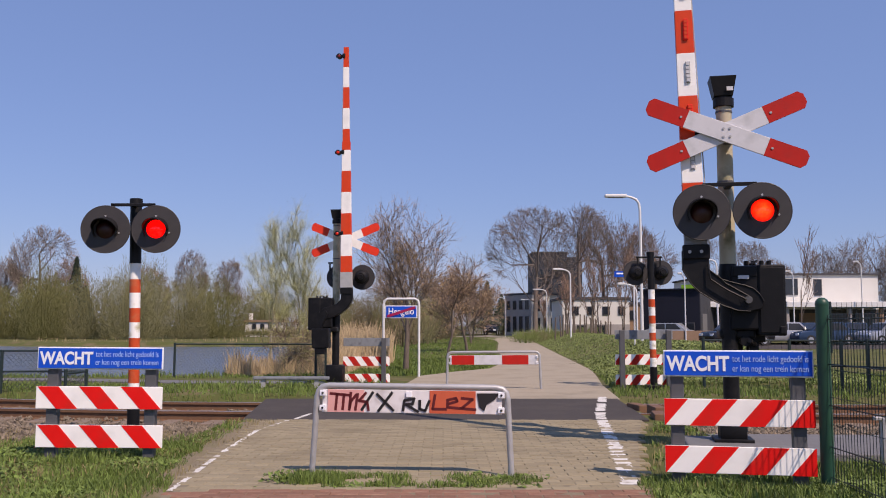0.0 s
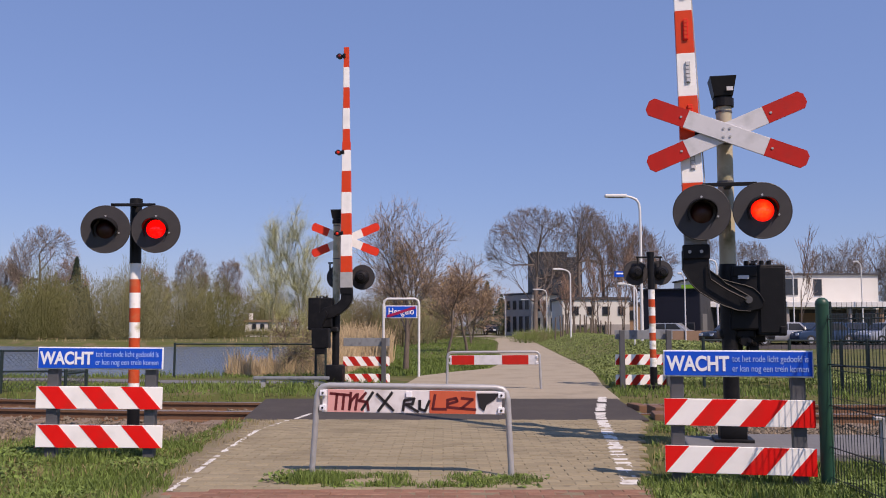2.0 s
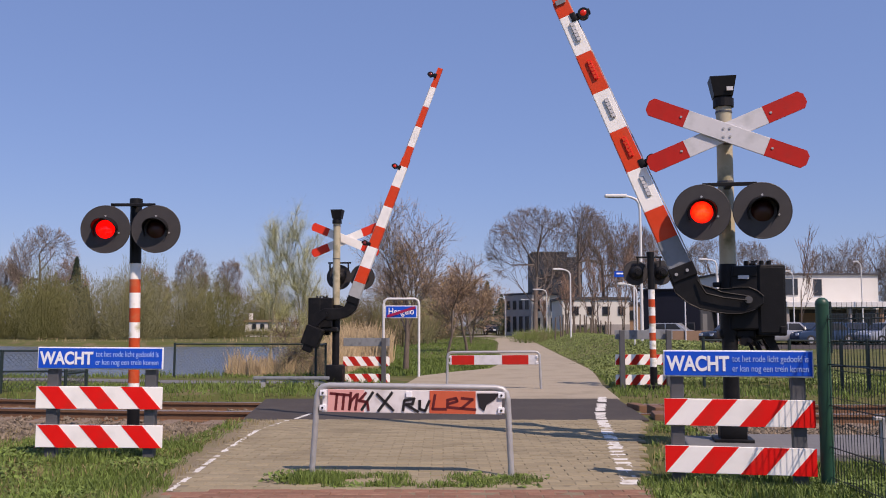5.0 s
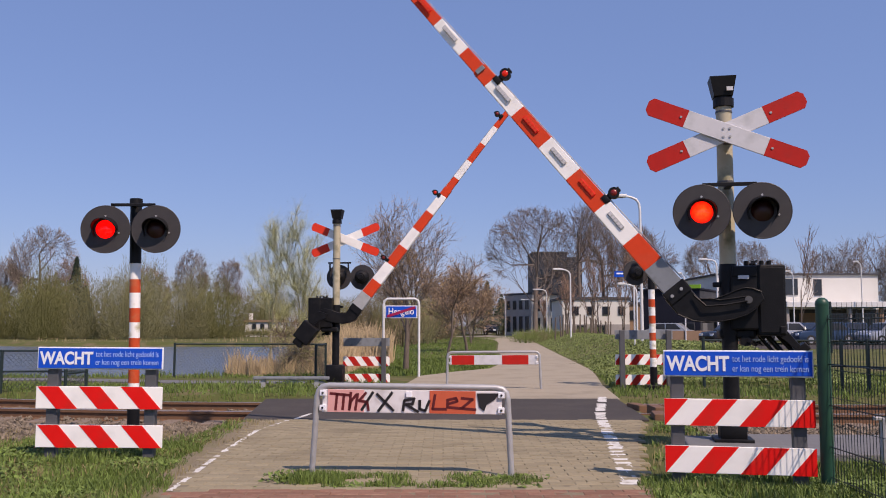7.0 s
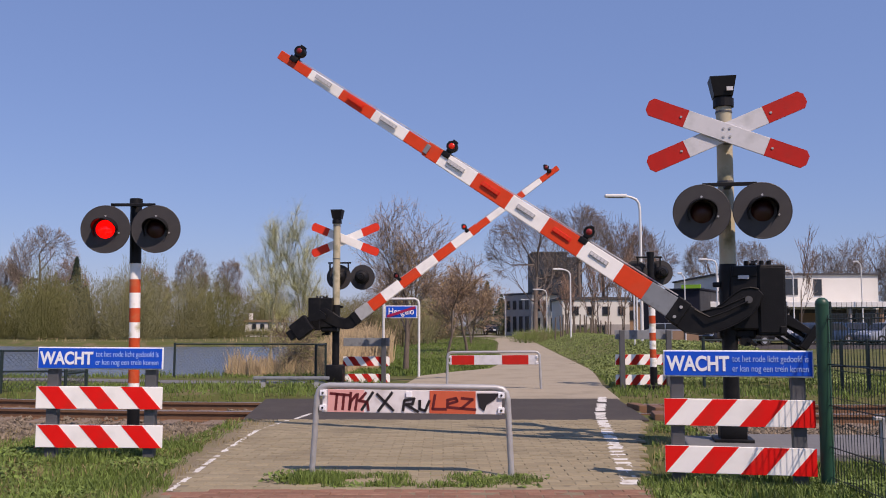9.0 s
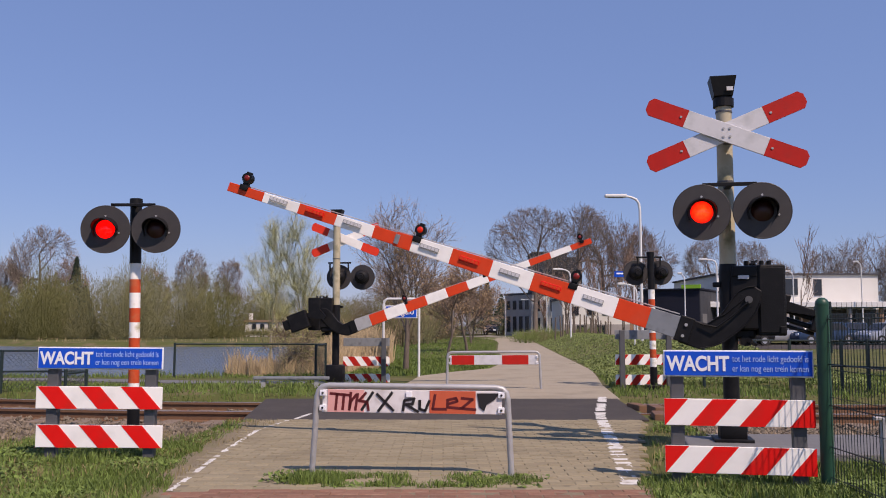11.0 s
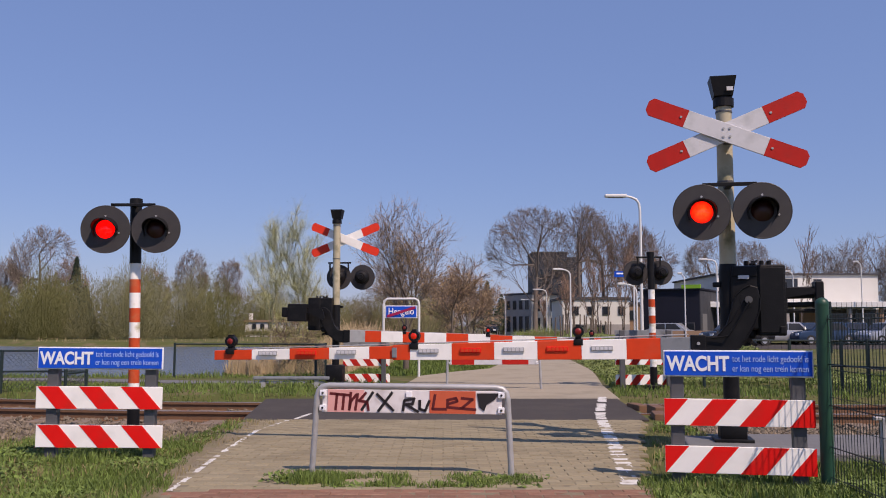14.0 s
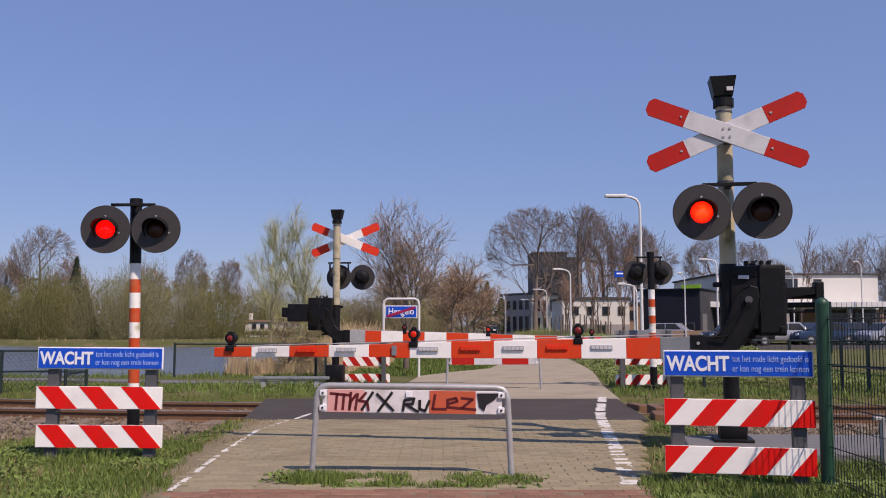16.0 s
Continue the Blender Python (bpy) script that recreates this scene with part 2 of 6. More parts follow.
def solid(name, bm, material, label, category="", group="", kind="", m=None, smooth=False):
    ob = new(name, to_mesh(name, bm, material))
    if smooth:
        ob.data.shade_smooth()
        ob.data.set_sharp_from_angle(angle=radians(38))
    if m:
        ob.matrix_basis = m
    return tagged(ob, label, category, group, kind)


def raw(name, verts, faces, material, parent=None, **tags):
    me = bpy.data.meshes.new(name)
    me.from_pydata(verts, [], faces)
    me.materials.append(material)
    ob = new(name, me)
    ob.parent = parent
    return tagged(ob, **tags)


def lettering(name, text, size, width, parent, m, material, label="", split=False, bold=0.0):
    cu = bpy.data.curves.new(name, "FONT")
    cu.body, cu.size, cu.extrude, cu.offset = text, size, 0.002, bold
    tmp = bpy.data.objects.new(name, cu)
    me = bpy.data.meshes.new_from_object(tmp)
    bpy.data.objects.remove(tmp)
    xs = [v.co.x for v in me.vertices]
    k = width / (max(xs) - min(xs))
    x0 = min(xs)
    for v in me.vertices:
        v.co.x = (v.co.x - x0) * k
    me.materials.clear()
    me.materials.append(material)
    if split:
        whole = B()
        whole.from_mesh(me)
        left = set(whole.verts)
        while left:
            todo, isle = [left.pop()], set()
            while todo:
                v = todo.pop()
                isle.add(v)
                for e in v.link_edges:
                    w = e.other_vert(v)
                    if w in left:
                        left.discard(w)
                        todo.append(w)
            one = B()
            got = {v: one.verts.new(v.co) for v in isle}
            for f in whole.faces:
                if f.verts[0] in isle:
                    one.faces.new([got[v] for v in f.verts])
            part("letter", one, material, parent, label, m)
        whole.free()
        return None
    ob = new(name, me)
    ob.parent, ob.matrix_basis = parent, m
    return tagged(ob, label, kind="stuff")


# ---- ground ----
def pond_depth(x, y):
    """How far inside the pond's rim a place lies."""
    rim_right = -3.0 - 0.10 * (y - 22) + 0.5 * math.sin(y * 0.5)
    return min(rim_right - x, y - 22.2 - 0.3 * math.sin(x * 0.9), 68 + 3 * math.sin(x * 0.08) - y, x + 75)


def path_right(y):
    return float(np.interp(y, [15, 15.8, 22.8, 30, 54, 82, 94], [2.9, 3.0, 3.88, 4.4, 5.95, 7.9, 8.4]))


def ground_z(x, y):
    d = pond_depth(x, y)
    z = 0.0
    if d > -0.6:
        z -= 0.75 * max(0, min(1, (d + 0.6) / 1.6)) ** 1.2
    if 17 < y < 90:
        k = x - path_right(y) - 0.4
        if k > 0 and x < 60:
            z += 0.66 * min(1, k / 2.0) * min(1, (y - 17) / 5) * min(1, (90 - y) / 30) * (1 if k < 3.2 else max(0, 1 - (k - 3.2) / 2.5))
    if y < 30 and (x < -2.5 or x > 3.2):
        z += 0.035 * noise.noise((x * 0.8, y * 0.8, 0)) * min(1, max(0, abs(x) - 2.5))
    s = y + 0.045 * x - 0.045 * max(0, -3.2 - x) ** 1.7
    if 9.9 < s < 15.4 and (x < -2.7 or x > 3.0) and x > -40:
        z -= 0.22 * min(1, (s - 9.9) / 0.9, (15.4 - s) / 0.5)
    if y > 60:
        z += min(1, (y - 60) / 60) * 0.4 * noise.noise((x * 0.03, y * 0.03, 3))
    return z


def axis(stops):
    out = []
    for a, b, s in stops:
        out += list(np.arange(a, b - 1e-6, s))
    return out + [stops[-1][1]]


gx = axis([(-1500, -300, 200), (-300, -80, 20), (-80, -12, 2), (-12, 12, 0.4), (12, 60, 2), (60, 300, 20), (300, 1500, 200)])
gy = axis([(-300, -20, 20), (-20, 0, 2), (0, 30, 0.4), (30, 100, 2), (100, 300, 20), (300, 2100, 200)])
gv = [(x, y, ground_z(x, y) - 0.012) for y in gy for x in gx]
nx = len(gx)
gf = [(j * nx + i, j * nx + i + 1, (j + 1) * nx + i + 1, (j + 1) * nx + i) for j in range(len(gy) - 1) for i in range(nx - 1)]
ground = raw("ground", gv, gf, SOIL, label="grassy ground sheet reaching the horizon", category="ground", kind="structure")
ground.data.shade_smooth()
water = raw("water", [(-80, 18, -0.33), (1, 18, -0.33), (1, 74, -0.33), (-80, 74, -0.33)], [(0, 1, 2, 3)], water_mat, label="grey-blue rippled pond water behind the railway", category="pond", kind="structure")


def sheet(name, left, right, z, material, **tags):
    """A flat strip between two edge lines, 12 mm deep."""
    n = len(left)
    v = [(x, y, z) for x, y in left] + [(x, y, z) for x, y in right] + [(x, y, z - 0.05) for x, y in left] + [(x, y, z - 0.05) for x, y in right]
    f = [(i, n + i, n + i + 1, i + 1) for i in range(n - 1)]
    f += [(i, i + 1, 2 * n + i + 1, 2 * n + i) for i in range(n - 1)] + [(n + i + 1, n + i, 3 * n + i, 3 * n + i + 1) for i in range(n - 1)]
    f += [(0, 2 * n, 3 * n, n), (n - 1, 2 * n - 1, 4 * n - 1, 3 * n - 1)]
    return raw(name, v, f, material, **tags)


# near paved road, its crossing deck and the path behind
road = sheet("road", [(-2.1, -12), (-2.05, 2), (-1.93, 6.0), (-2.12, 7.0), (-2.24, 8.4), (-2.29, 9.5), (-2.36, 11.32)],
             [(1.9, -12), (1.7, 2), (1.48, 6.0), (1.54, 7.0), (1.84, 8.4), (2.07, 9.5), (2.52, 11.32)], 0.0085, JOINT,
             label="buff block-paved road before the level crossing", category="road", kind="structure")
deck = sheet("crossing_deck", [(-2.55, 11.34), (-2.9, 14.6)], [(2.62, 11.34), (2.85, 14.6)], 0.012, ASPHALT,
             label="dark grey asphalt deck between the rails", category="road", kind="structure")
path = sheet("footpath", [(-1.3, 14.62), (-0.8, 18), (-0.55, 21.3), (0.4, 23.4), (1.33, 25.0), (2.1, 30), (2.7, 44), (3.9, 62), (4.3, 74), (3.6, 86), (1.0, 100)],
             [(2.9, 14.62), (3.22, 18), (3.68, 21.3), (3.93, 23.4), (4.08, 25.0), (4.4, 30), (5.3, 44), (6.5, 62), (7.3, 74), (7.7, 86), (6.0, 112)], 0.008, SAND,
             label="pale sandy path curving away beyond the crossing", category="path", kind="structure")
side_path = sheet("side_path", [(-60, 20.5), (-9, 20.5), (-5.5, 19.5), (-2.9, 19.4)], [(-60, 19.6), (-9, 19.6), (-5.5, 18.7), (-2.9, 18.6)], 0.006, CONCRETE,
                  label="narrow pale path along the pond bank", category="path", kind="structure")


def road_line(x_of_y, spans, w, seed, keep, step=0.1):
    """Worn paint left on single pavers along a line, with gaps and ragged ends."""
    rs = random.Random(seed)
    v, f = [], []
    for y0, y1 in spans:
        y = y0
        while y < y1:
            x = float(np.interp(y, *x_of_y))
            if rs.random() < keep:
                l, r = x - w / 2 * rs.uniform(0.9, 1.1), x + w / 2 * rs.uniform(0.9, 1.1)
                top = y + step * rs.uniform(0.97, 1.0)
                z = 0.0135 if y < 11.3 else 0.0165
                i = len(v)
                v += [(l, y, z), (x + rs.uniform(-.02, .02), y + rs.uniform(-.012, .004), z), (r, y, z), (r + rs.uniform(-.02, .01), (y + top) / 2, z), (r, top, z), (x, top + rs.uniform(-.008, .008), z), (l, top, z), (l + rs.uniform(-.01, .02), (y + top) / 2, z)]
                f.append(tuple(range(i, i + 8)))
            y += step
    raw("line_marking", v, f, LINE, label="worn white edge line on the road", category="road marking", kind="structure")


right_line = ([6.6, 8.5, 11.3, 12.0, 15], [1.40, 1.66, 2.02, 2.12, 2.70])
road_line(right_line, [(6.75, 8.3), (8.4, 9.1), (9.3, 11.2)], 0.14, 1, 0.97)
road_line(right_line, [(11.36, 11.7), (11.8, 12.2), (12.45, 13.55), (13.95, 14.9)], 0.14, 2, 1.0, 0.12)
road_line(([6.4, 8.4, 10.1, 12.1], [-1.97, -2.08, -2.12, -1.84]), [(6.5, 7.0), (7.3, 8.9), (9.0, 11.2)], 0.05, 3, 0.95)
road_line(([11.3, 12.1], [-1.9, -1.78]), [(11.4, 12.05)], 0.06, 4, 1.0)


# ---- railway ----
def rail_y(x, far):
    base = 13.05 + (0.72 if far else -0.72)
    bend = 0.045 * max(0, -3.2 - x) ** 1.7
    return base - 0.045 * x + bend


def rail(far):
    bm = B()
    prof = [(-0.07, 0), (0.07, 0), (0.07, 0.02), (0.012, 0.04), (0.012, 0.115), (0.036, 0.125), (0.036, 0.16), (-0.036, 0.16), (-0.036, 0.125), (-0.012, 0.115), (-0.012, 0.04), (-0.07, 0.02)]
    prev = None
    for x in np.linspace(-40, 60, 60):
        y = rail_y(x, far)
        ring = [bm.verts.new((x, y + py, pz - 0.145)) for py, pz in prof]
        if prev:
            for k in range(12):
                f = bm.faces.new((prev[k], prev[(k + 1) % 12], ring[(k + 1) % 12], ring[k]))
                f.material_index = 1 if k == 6 else 0
        prev = ring
    bmesh.ops.recalc_face_normals(bm, faces=bm.faces)
    return bm


track = thing("railway_track", "single rusty railway track on stone ballast", "railway track", kind="structure")
part("rail", rail(False), [RUST, RAILTOP], track, m=pose(0, 0, -0.006))
part("rail", rail(True), [RUST, RAILTOP], track, m=pose(0, 0, -0.006))
sl = B()
box(sl, (0, 0, 0), (0.24, 2.5, 0.14), 0.015)
sl_me = to_mesh("sleeper", sl, SLEEPER)
for k in range(-26, 50):
    x = k * 0.62
    if -3.1 < x < 2.8:
        continue
    o = new("sleeper", sl_me)
    o.parent = track
    o.matrix_basis = pose(x, (rail_y(x, False) + rail_y(x, True)) / 2, -0.178, 0, 0, -2.5)


def ballast(n, seed, x0, x1, y0, y1, zf):
    rs = random.Random(seed)
    v, f = [], []
    for _ in range(n):
        x, y = rs.uniform(x0, x1), rs.uniform(y0, y1)
        off = -0.045 * x + 0.045 * max(0, -3.2 - x) ** 1.7
        y += off
        r = rs.uniform(0.018, 0.042)
        z = zf(x, y - off) + rs.uniform(-0.01, 0.012)
        q = Euler((rs.uniform(0, 6), rs.uniform(0, 6), rs.uniform(0, 6))).to_matrix()
        i0 = len(v)
        for p in ((1, 0, 0), (-1, 0, 0), (0, 1, 0), (0, -1, 0), (0, 0, 1), (0, 0, -1)):
            w = q @ Vector((p[0] * r * rs.uniform(.8, 1.4), p[1] * r * rs.uniform(.7, 1.2), p[2] * r * rs.uniform(.6, 1)))
            v.append((x + w.x, y + w.y, z + w.z))
        for a, b, c in ((0, 2, 4), (2, 1, 4), (1, 3, 4), (3, 0, 4), (2, 0, 5), (1, 2, 5), (3, 1, 5), (0, 3, 5)):
            f.append((i0 + a, i0 + b, i0 + c))
    return v, f


bed_z = lambda x, y: -0.13 + 0.12 * max(0, min(1, (11.6 - y) / 1.4)) + 0.025 * noise.noise((x * 2, y * 2, 0))
for nm, x0, x1, n in (("ballast_left", -13, -2.45, 15000), ("ballast_right", 2.75, 9, 7000)):
    v, f = ballast(n, 5 if x0 < 0 else 6, x0, x1, 9.2 if x0 < 0 else 9.75, 15.0, bed_z)
    raw("ballast", v, f, STONE, track, kind="stuff", label="grey-brown crushed stone ballast")
    xs, ys = np.linspace(x0, x1, 30), np.linspace(9.2 if x0 < 0 else 9.75, 15.2, 12)
    bv = [(x, y - 0.045 * x + 0.045 * max(0, -3.2 - x) ** 1.7, bed_z(x, y) - 0.012) for y in ys for x in xs]
    bf = [(j * 30 + i, j * 30 + i + 1, j * 30 + 31 + i, j * 30 + 30 + i) for j in range(11) for i in range(29)]
    raw("ballast_bed", bv, bf, BALLASTBED, track, label="gritty ballast bed")


# ---- signals ----
def stripe_polys(w, h, n, lean, phase, step):
    """Slanted bands clipped to a board w by h, its lower left corner at 0, 0."""
    out = []
    for k in range(-2, n + 2):
        a = phase + k * step
        quad = [(a, 0), (a + step / 2, 0), (a + step / 2 + lean, h), (a + lean, h)]
        for edge, sign in ((0.0, 1), (w, -1)):
            res = []
            for i, p in enumerate(quad):
                q = quad[(i + 1) % len(quad)]
                ip, iq = (p[0] - edge) * sign >= 0, (q[0] - edge) * sign >= 0
                if ip:
                    res.append(p)
                if ip != iq:
                    t = (edge - p[0]) / (q[0] - p[0])
                    res.append((edge, p[1] + t * (q[1] - p[1])))
            quad = res
            if len(quad) < 3:
                break
        if len(quad) >= 3:
            out.append(quad)
    return out


def striped_board(parent, x, y, z, w, h, lean, phase, step, thick=0.03, white=None, red=None, face=-1):
    bd = part("board", box(B(), (w / 2, 0, h / 2), (w, thick, h), 0.004), white or WHITE, parent, "white reflective board with red slanted bands", pose(x, y, z))
    for q in stripe_polys(w, h, int(w / step) + 1, lean, phase, step):
        yy = face * thick / 2
        part("band", prism(B(), q, yy + face * 0.003, yy - face * 0.002), red or RED, bd)
    return bd


def warning_board(m, w, posts, tops, lean, phase, foot, labels, front=True, step=0.372):
    """Two posts with a blue warning sign and two striped boards."""
    t = thing("warning_barrier", labels, "warning board", m, group="warning boards by the crossing")
    for px in posts:
        part("post", box(B(), (px, 0.06 if front else -0.065, (foot + tops[0]) / 2), (0.10, 0.08, tops[0] - foot), 0.008), GREYSTEEL, t, "dark grey steel post")
    if front:
        s = part("sign", box(B(), (w / 2, 0, 0.1), (w, 0.025, 0.2), 0.005), SIGNWHITE, t, "blue sign with white border and lettering", pose(0, 0, tops[0] - 0.2))
        part("sign_face", box(B(), (w / 2, -0.0145, 0.1), (w - 0.02, 0.006, 0.18), 0.002), BLUE, s)
        up = pose(0, 0, 0, 90, 0, 0)
        lettering("letters", "WACHT", 0.155, w * 0.425, s, Matrix.Translation((0.022, -0.019, 0.048)) @ up, SIGNWHITE, split=True, bold=0.005)
        lettering("letters", "tot het rode licht gedoofd is", 0.07, w * 0.50, s, Matrix.Translation((w * 0.465, -0.019, 0.115)) @ up, FAINT)
        lettering("letters", "er kan nog een trein komen", 0.07, w * 0.50, s, Matrix.Translation((w * 0.465, -0.019, 0.042)) @ up, FAINT)
    else:
        part("sign", box(B(), (w / 2, 0, 0.09), (w, 0.03, 0.18), 0.005), CLAMP, t, "bare grey back of a sign", pose(0, 0.03, tops[0] - 0.18))
    for zt in tops[1:]:
        striped_board(t, 0.012 if zt == tops[2] and lean < 0 else 0, 0, zt - 0.2, w, 0.2, lean, phase, step, face=-1, red=None if front else CROSSRED)
    return t


warning_board(pose(1.692, 6.82, 0, 0, 0, -11), 1.085, (0.10, 0.98), (1.015, 0.648, 0.295), 0.172, -0.176, -0.02,
              "blue WACHT sign over red-white boards beside a mesh fence", step=0.36)
warning_board(pose(-3.69, 8.08, 0, 0, 0.4, 0), 1.14, (0.13, 1.02), (1.01, 0.655, 0.31), -0.178, 0.19, -0.02,
              "blue WACHT sign over red-white boards in verge grass", step=0.378)
# their counterparts beyond the track turn plain backs to the road
wf = warning_board(pose(-2.154, 19.15, 0), 1.0, (-0.14, 0.88), (0.939, 0.54, 0.17), -0.147, 0.24, -0.02,
                   "grey-backed sign over red-white boards beside the far barrier", front=False, step=0.294)
wf2 = warning_board(pose(3.37, 17.35, 0), 1.13, (0.12, 1.03), (1.117, 0.642, 0.25), 0.15, -0.05, -0.02,
                    "grey-backed sign over red-white boards beyond the track", front=False, step=0.31)


def lens_mesh(r, small=False):
    bm = B()
    bmesh.ops.create_uvsphere(bm, u_segments=24, v_segments=14, radius=r)
    for f in bm.faces:
        f.smooth = True
        f.material_index = 0 if f.calc_center_median().y < 0 else 1
    return bm


LENSES = []


def lamp_head(parent, x, y, z, r_disc, r_lens, side, who):
    """A round backboard with a hooded lamp before it and a domed housing behind it."""
    h = part("lamp_head", cyl(B(), (0, -0.006, 0), (0, 0.006, 0), r_disc, seg=40), DISC, parent, "round dark backboard with a hooded red lamp", pose(x, y, z), smooth=True)
    bm = B()
    tube(bm, [(math.cos(a) * r_disc, 0, math.sin(a) * r_disc) for a in np.linspace(0, 2 * math.pi, 41)], 0.008, 6)
    part("rim", bm, DISC, h)
    bm = B()
    cyl(bm, (0, 0.005, 0), (0, 0.12, 0), r_lens * 1.25, r_lens * 1.2, 24)
    cyl(bm, (0, 0.115, 0), (0, 0.185, 0), r_lens * 1.2, r_lens * 0.7, 24)
    cyl(bm, (0, 0.18, 0), (0, 0.22, 0), r_lens * 0.5, r_lens * 0.42, 16)
    part("housing", bm, BLACK, h, "black domed lamp housing", smooth=True)
    # hood: an open sleeve over the upper half, longer at the top, tipped down
    bm = B()
    outer, inner = [], []
    steps = 22
    for k in range(steps + 1):
        a = radians(-35) + k * radians(250) / steps
        length = 0.05 + 0.17 * max(0, math.sin(a)) ** 0.7 if math.sin(a) > 0 else 0.05
        for rr, lst in ((r_lens * 1.14, outer), (r_lens * 1.08, inner)):
            c, s = math.cos(a) * rr, math.sin(a) * rr
            lst.append((bm.verts.new((c, 0, s)), bm.verts.new((c, -length, s - length * 0.16))))
    for k in range(steps):
        for lst in (outer, inner):
            bm.faces.new((lst[k][0], lst[k][1], lst[k + 1][1], lst[k + 1][0]))
        bm.faces.new((outer[k][1], inner[k][1], inner[k + 1][1], outer[k + 1][1]))
    bmesh.ops.recalc_face_normals(bm, faces=bm.faces)
    part("hood", bm, BLACK, h, "black curved lamp hood")
    for bx, bz in ((0.0, r_lens * 1.22), (r_lens * 1.2, -r_lens * 0.35)):
        part("screw", cyl(B(), (bx, -0.014, bz), (bx, -0.004, bz), 0.011, seg=8), GALV, h)
    ln = part("lens", lens_mesh(r_lens), [LIT_HOT if who == "near" else LIT, UNLIT], h, "round red signal lens", pose(0, 0.055, 0))
    LENSES.append((ln, side, who, Vector((0, 0.055, 0))))
    return h


def cross_board(parent, x, y, z, angle, length, w, white):
    a = part("cross_board", box(B(), (0, 0, 0), (length - 0.78, 0.02, w), 0.003), white, parent, "weathered white cross board with red ends", pose(x, y, z, 0, angle, 0))
    for s in (-1, 1):
        x0, x1 = s * (length / 2 - 0.39), s * length / 2
        pts = [(x0, -w / 2), (x1 - s * 0.04, -w / 2), (x1, -w / 2 + 0.045), (x1, w / 2 - 0.045), (x1 - s * 0.04, w / 2), (x0, w / 2)]
        part("red_end", prism(B(), pts, -0.011, 0.011), FARRED if white is WHITE else CROSSRED, a)
        part("bolt", cyl(B(), (s * (length / 2 - 0.34), -0.018, 0), (s * (length / 2 - 0.34), -0.008, 0), 0.012, seg=8), GALV, a)
    return a


BOOMS = []


def barrier_unit(m, label, who, piv, lamp_xy, z0, reach=1.0):
    """A pole with cross, lamps, drive box and a lowering boom that reaches towards its own -x."""
    t = thing("level_crossing_barrier", label, "barrier", m, group="half barriers of the crossing")
    part("foundation", box(B(), (0, 0.0, z0 / 2 - 0.02), (0.9, 0.7, z0 + 0.04), 0.02), CONCRETE, t, "concrete foundation block")
    bm = B()
    box(bm, (0, 0, z0 + 0.015), (0.36, 0.34, 0.03), 0.005)
    box(bm, (0, 0, z0 + 0.09), (0.25, 0.24, 0.15), 0.02)
    if who == "far":
        box(bm, (0, 0.02, z0 + 0.2), (0.36, 0.3, 0.34), 0.03)
    cyl(bm, (0, 0, z0 + 0.1), (0, 0, 1.2), 0.076, seg=24)
    cyl(bm, (0, 0, 1.12), (0, 0, 1.74 if who == "near" else 1.62), 0.088, seg=24)
    cyl(bm, (0, 0, 1.72 if who == "near" else 1.6), (0, 0, 1.80 if who == "near" else 1.64), 0.088, 0.079, 24)
    box(bm, (-0.115, -0.02, 1.60), (0.07, 0.06, 0.05), 0.012)
    cyl(bm, (0, 0, z0 + 0.3), (0, 0, z0 + 0.34), 0.096, seg=24)
    part("pole_base", bm, BLACK, t, "black lower pole with bolted foot", smooth=True)
    part("pole", cyl(B(), (0, 0, 1.15), (0, 0, 3.38), 0.078, 0.076, 24), CREAM, t, "cream painted upper pole, stained green", smooth=True)
    # thin pole bands; the dark one at 2.6 paints the lamp bracket's shade
    for zz in (3.3, 2.6, 2.0):
        part("pole_band", cyl(B(), (0, 0, zz), (0, 0, zz + 0.018), 0.081, seg=24), CREAM if zz < 2.2 else GREYSTEEL, t, smooth=True)
    bm = B()
    cyl(bm, (0, 0, 3.36), (0, 0, 3.44), 0.10, seg=20)
    cyl(bm, (0, 0, 3.42), (0, 0, 3.50), 0.085, seg=20)
    v = bmesh.ops.create_cube(bm, size=1, matrix=Matrix.Translation((-0.01, 0, 3.555)) @ Matrix.Diagonal((0.25, 0.25, 0.19, 1)))["verts"]
    for q in v:
        if q.co.z < 3.56:
            q.co.x, q.co.y = q.co.x * 0.72, q.co.y * 0.75
    part("bell", bm, BLACK, t, "black warning bell on the pole top")
    part("bell_plate", box(B(), (0.05, -0.118, 3.52), (0.06, 0.01, 0.04)), GREYWHITE, t)
    # crossed boards
    cx = -0.02 if who == "near" else -0.12
    cross_board(t, cx, -0.305, 3.04, 22.3, 1.575, 0.175, GREYWHITE if who == "near" else WHITE)
    cross_board(t, cx, -0.28, 3.05, -22.3, 1.575, 0.175, GREYWHITE if who == "near" else WHITE)
    for bx, bz in ((-0.045, 3.1), (0.015, 3.1), (-0.045, 3.02), (0.015, 3.02)):
        part("bolt", cyl(B(), (bx, -0.322, bz - 0.02), (bx, -0.31, bz - 0.02), 0.012, seg=8), GALV, t)
    part("cross_bracket", box(B(), (0.02, -0.165, 3.05), (0.08, 0.22, 0.16), 0.004), GREYSTEEL, t)
    # lamp pair
    bm = B()
    box(bm, (0, -0.28, 2.545), (0.50, 0.03, 0.035), 0.004)
    box(bm, (0, -0.16, 2.545), (0.06, 0.26, 0.035), 0.004)
    for s in (-1, 1):
        box(bm, (s * 0.2, -0.24, 2.46), (0.03, 0.03, 0.2), 0.003)
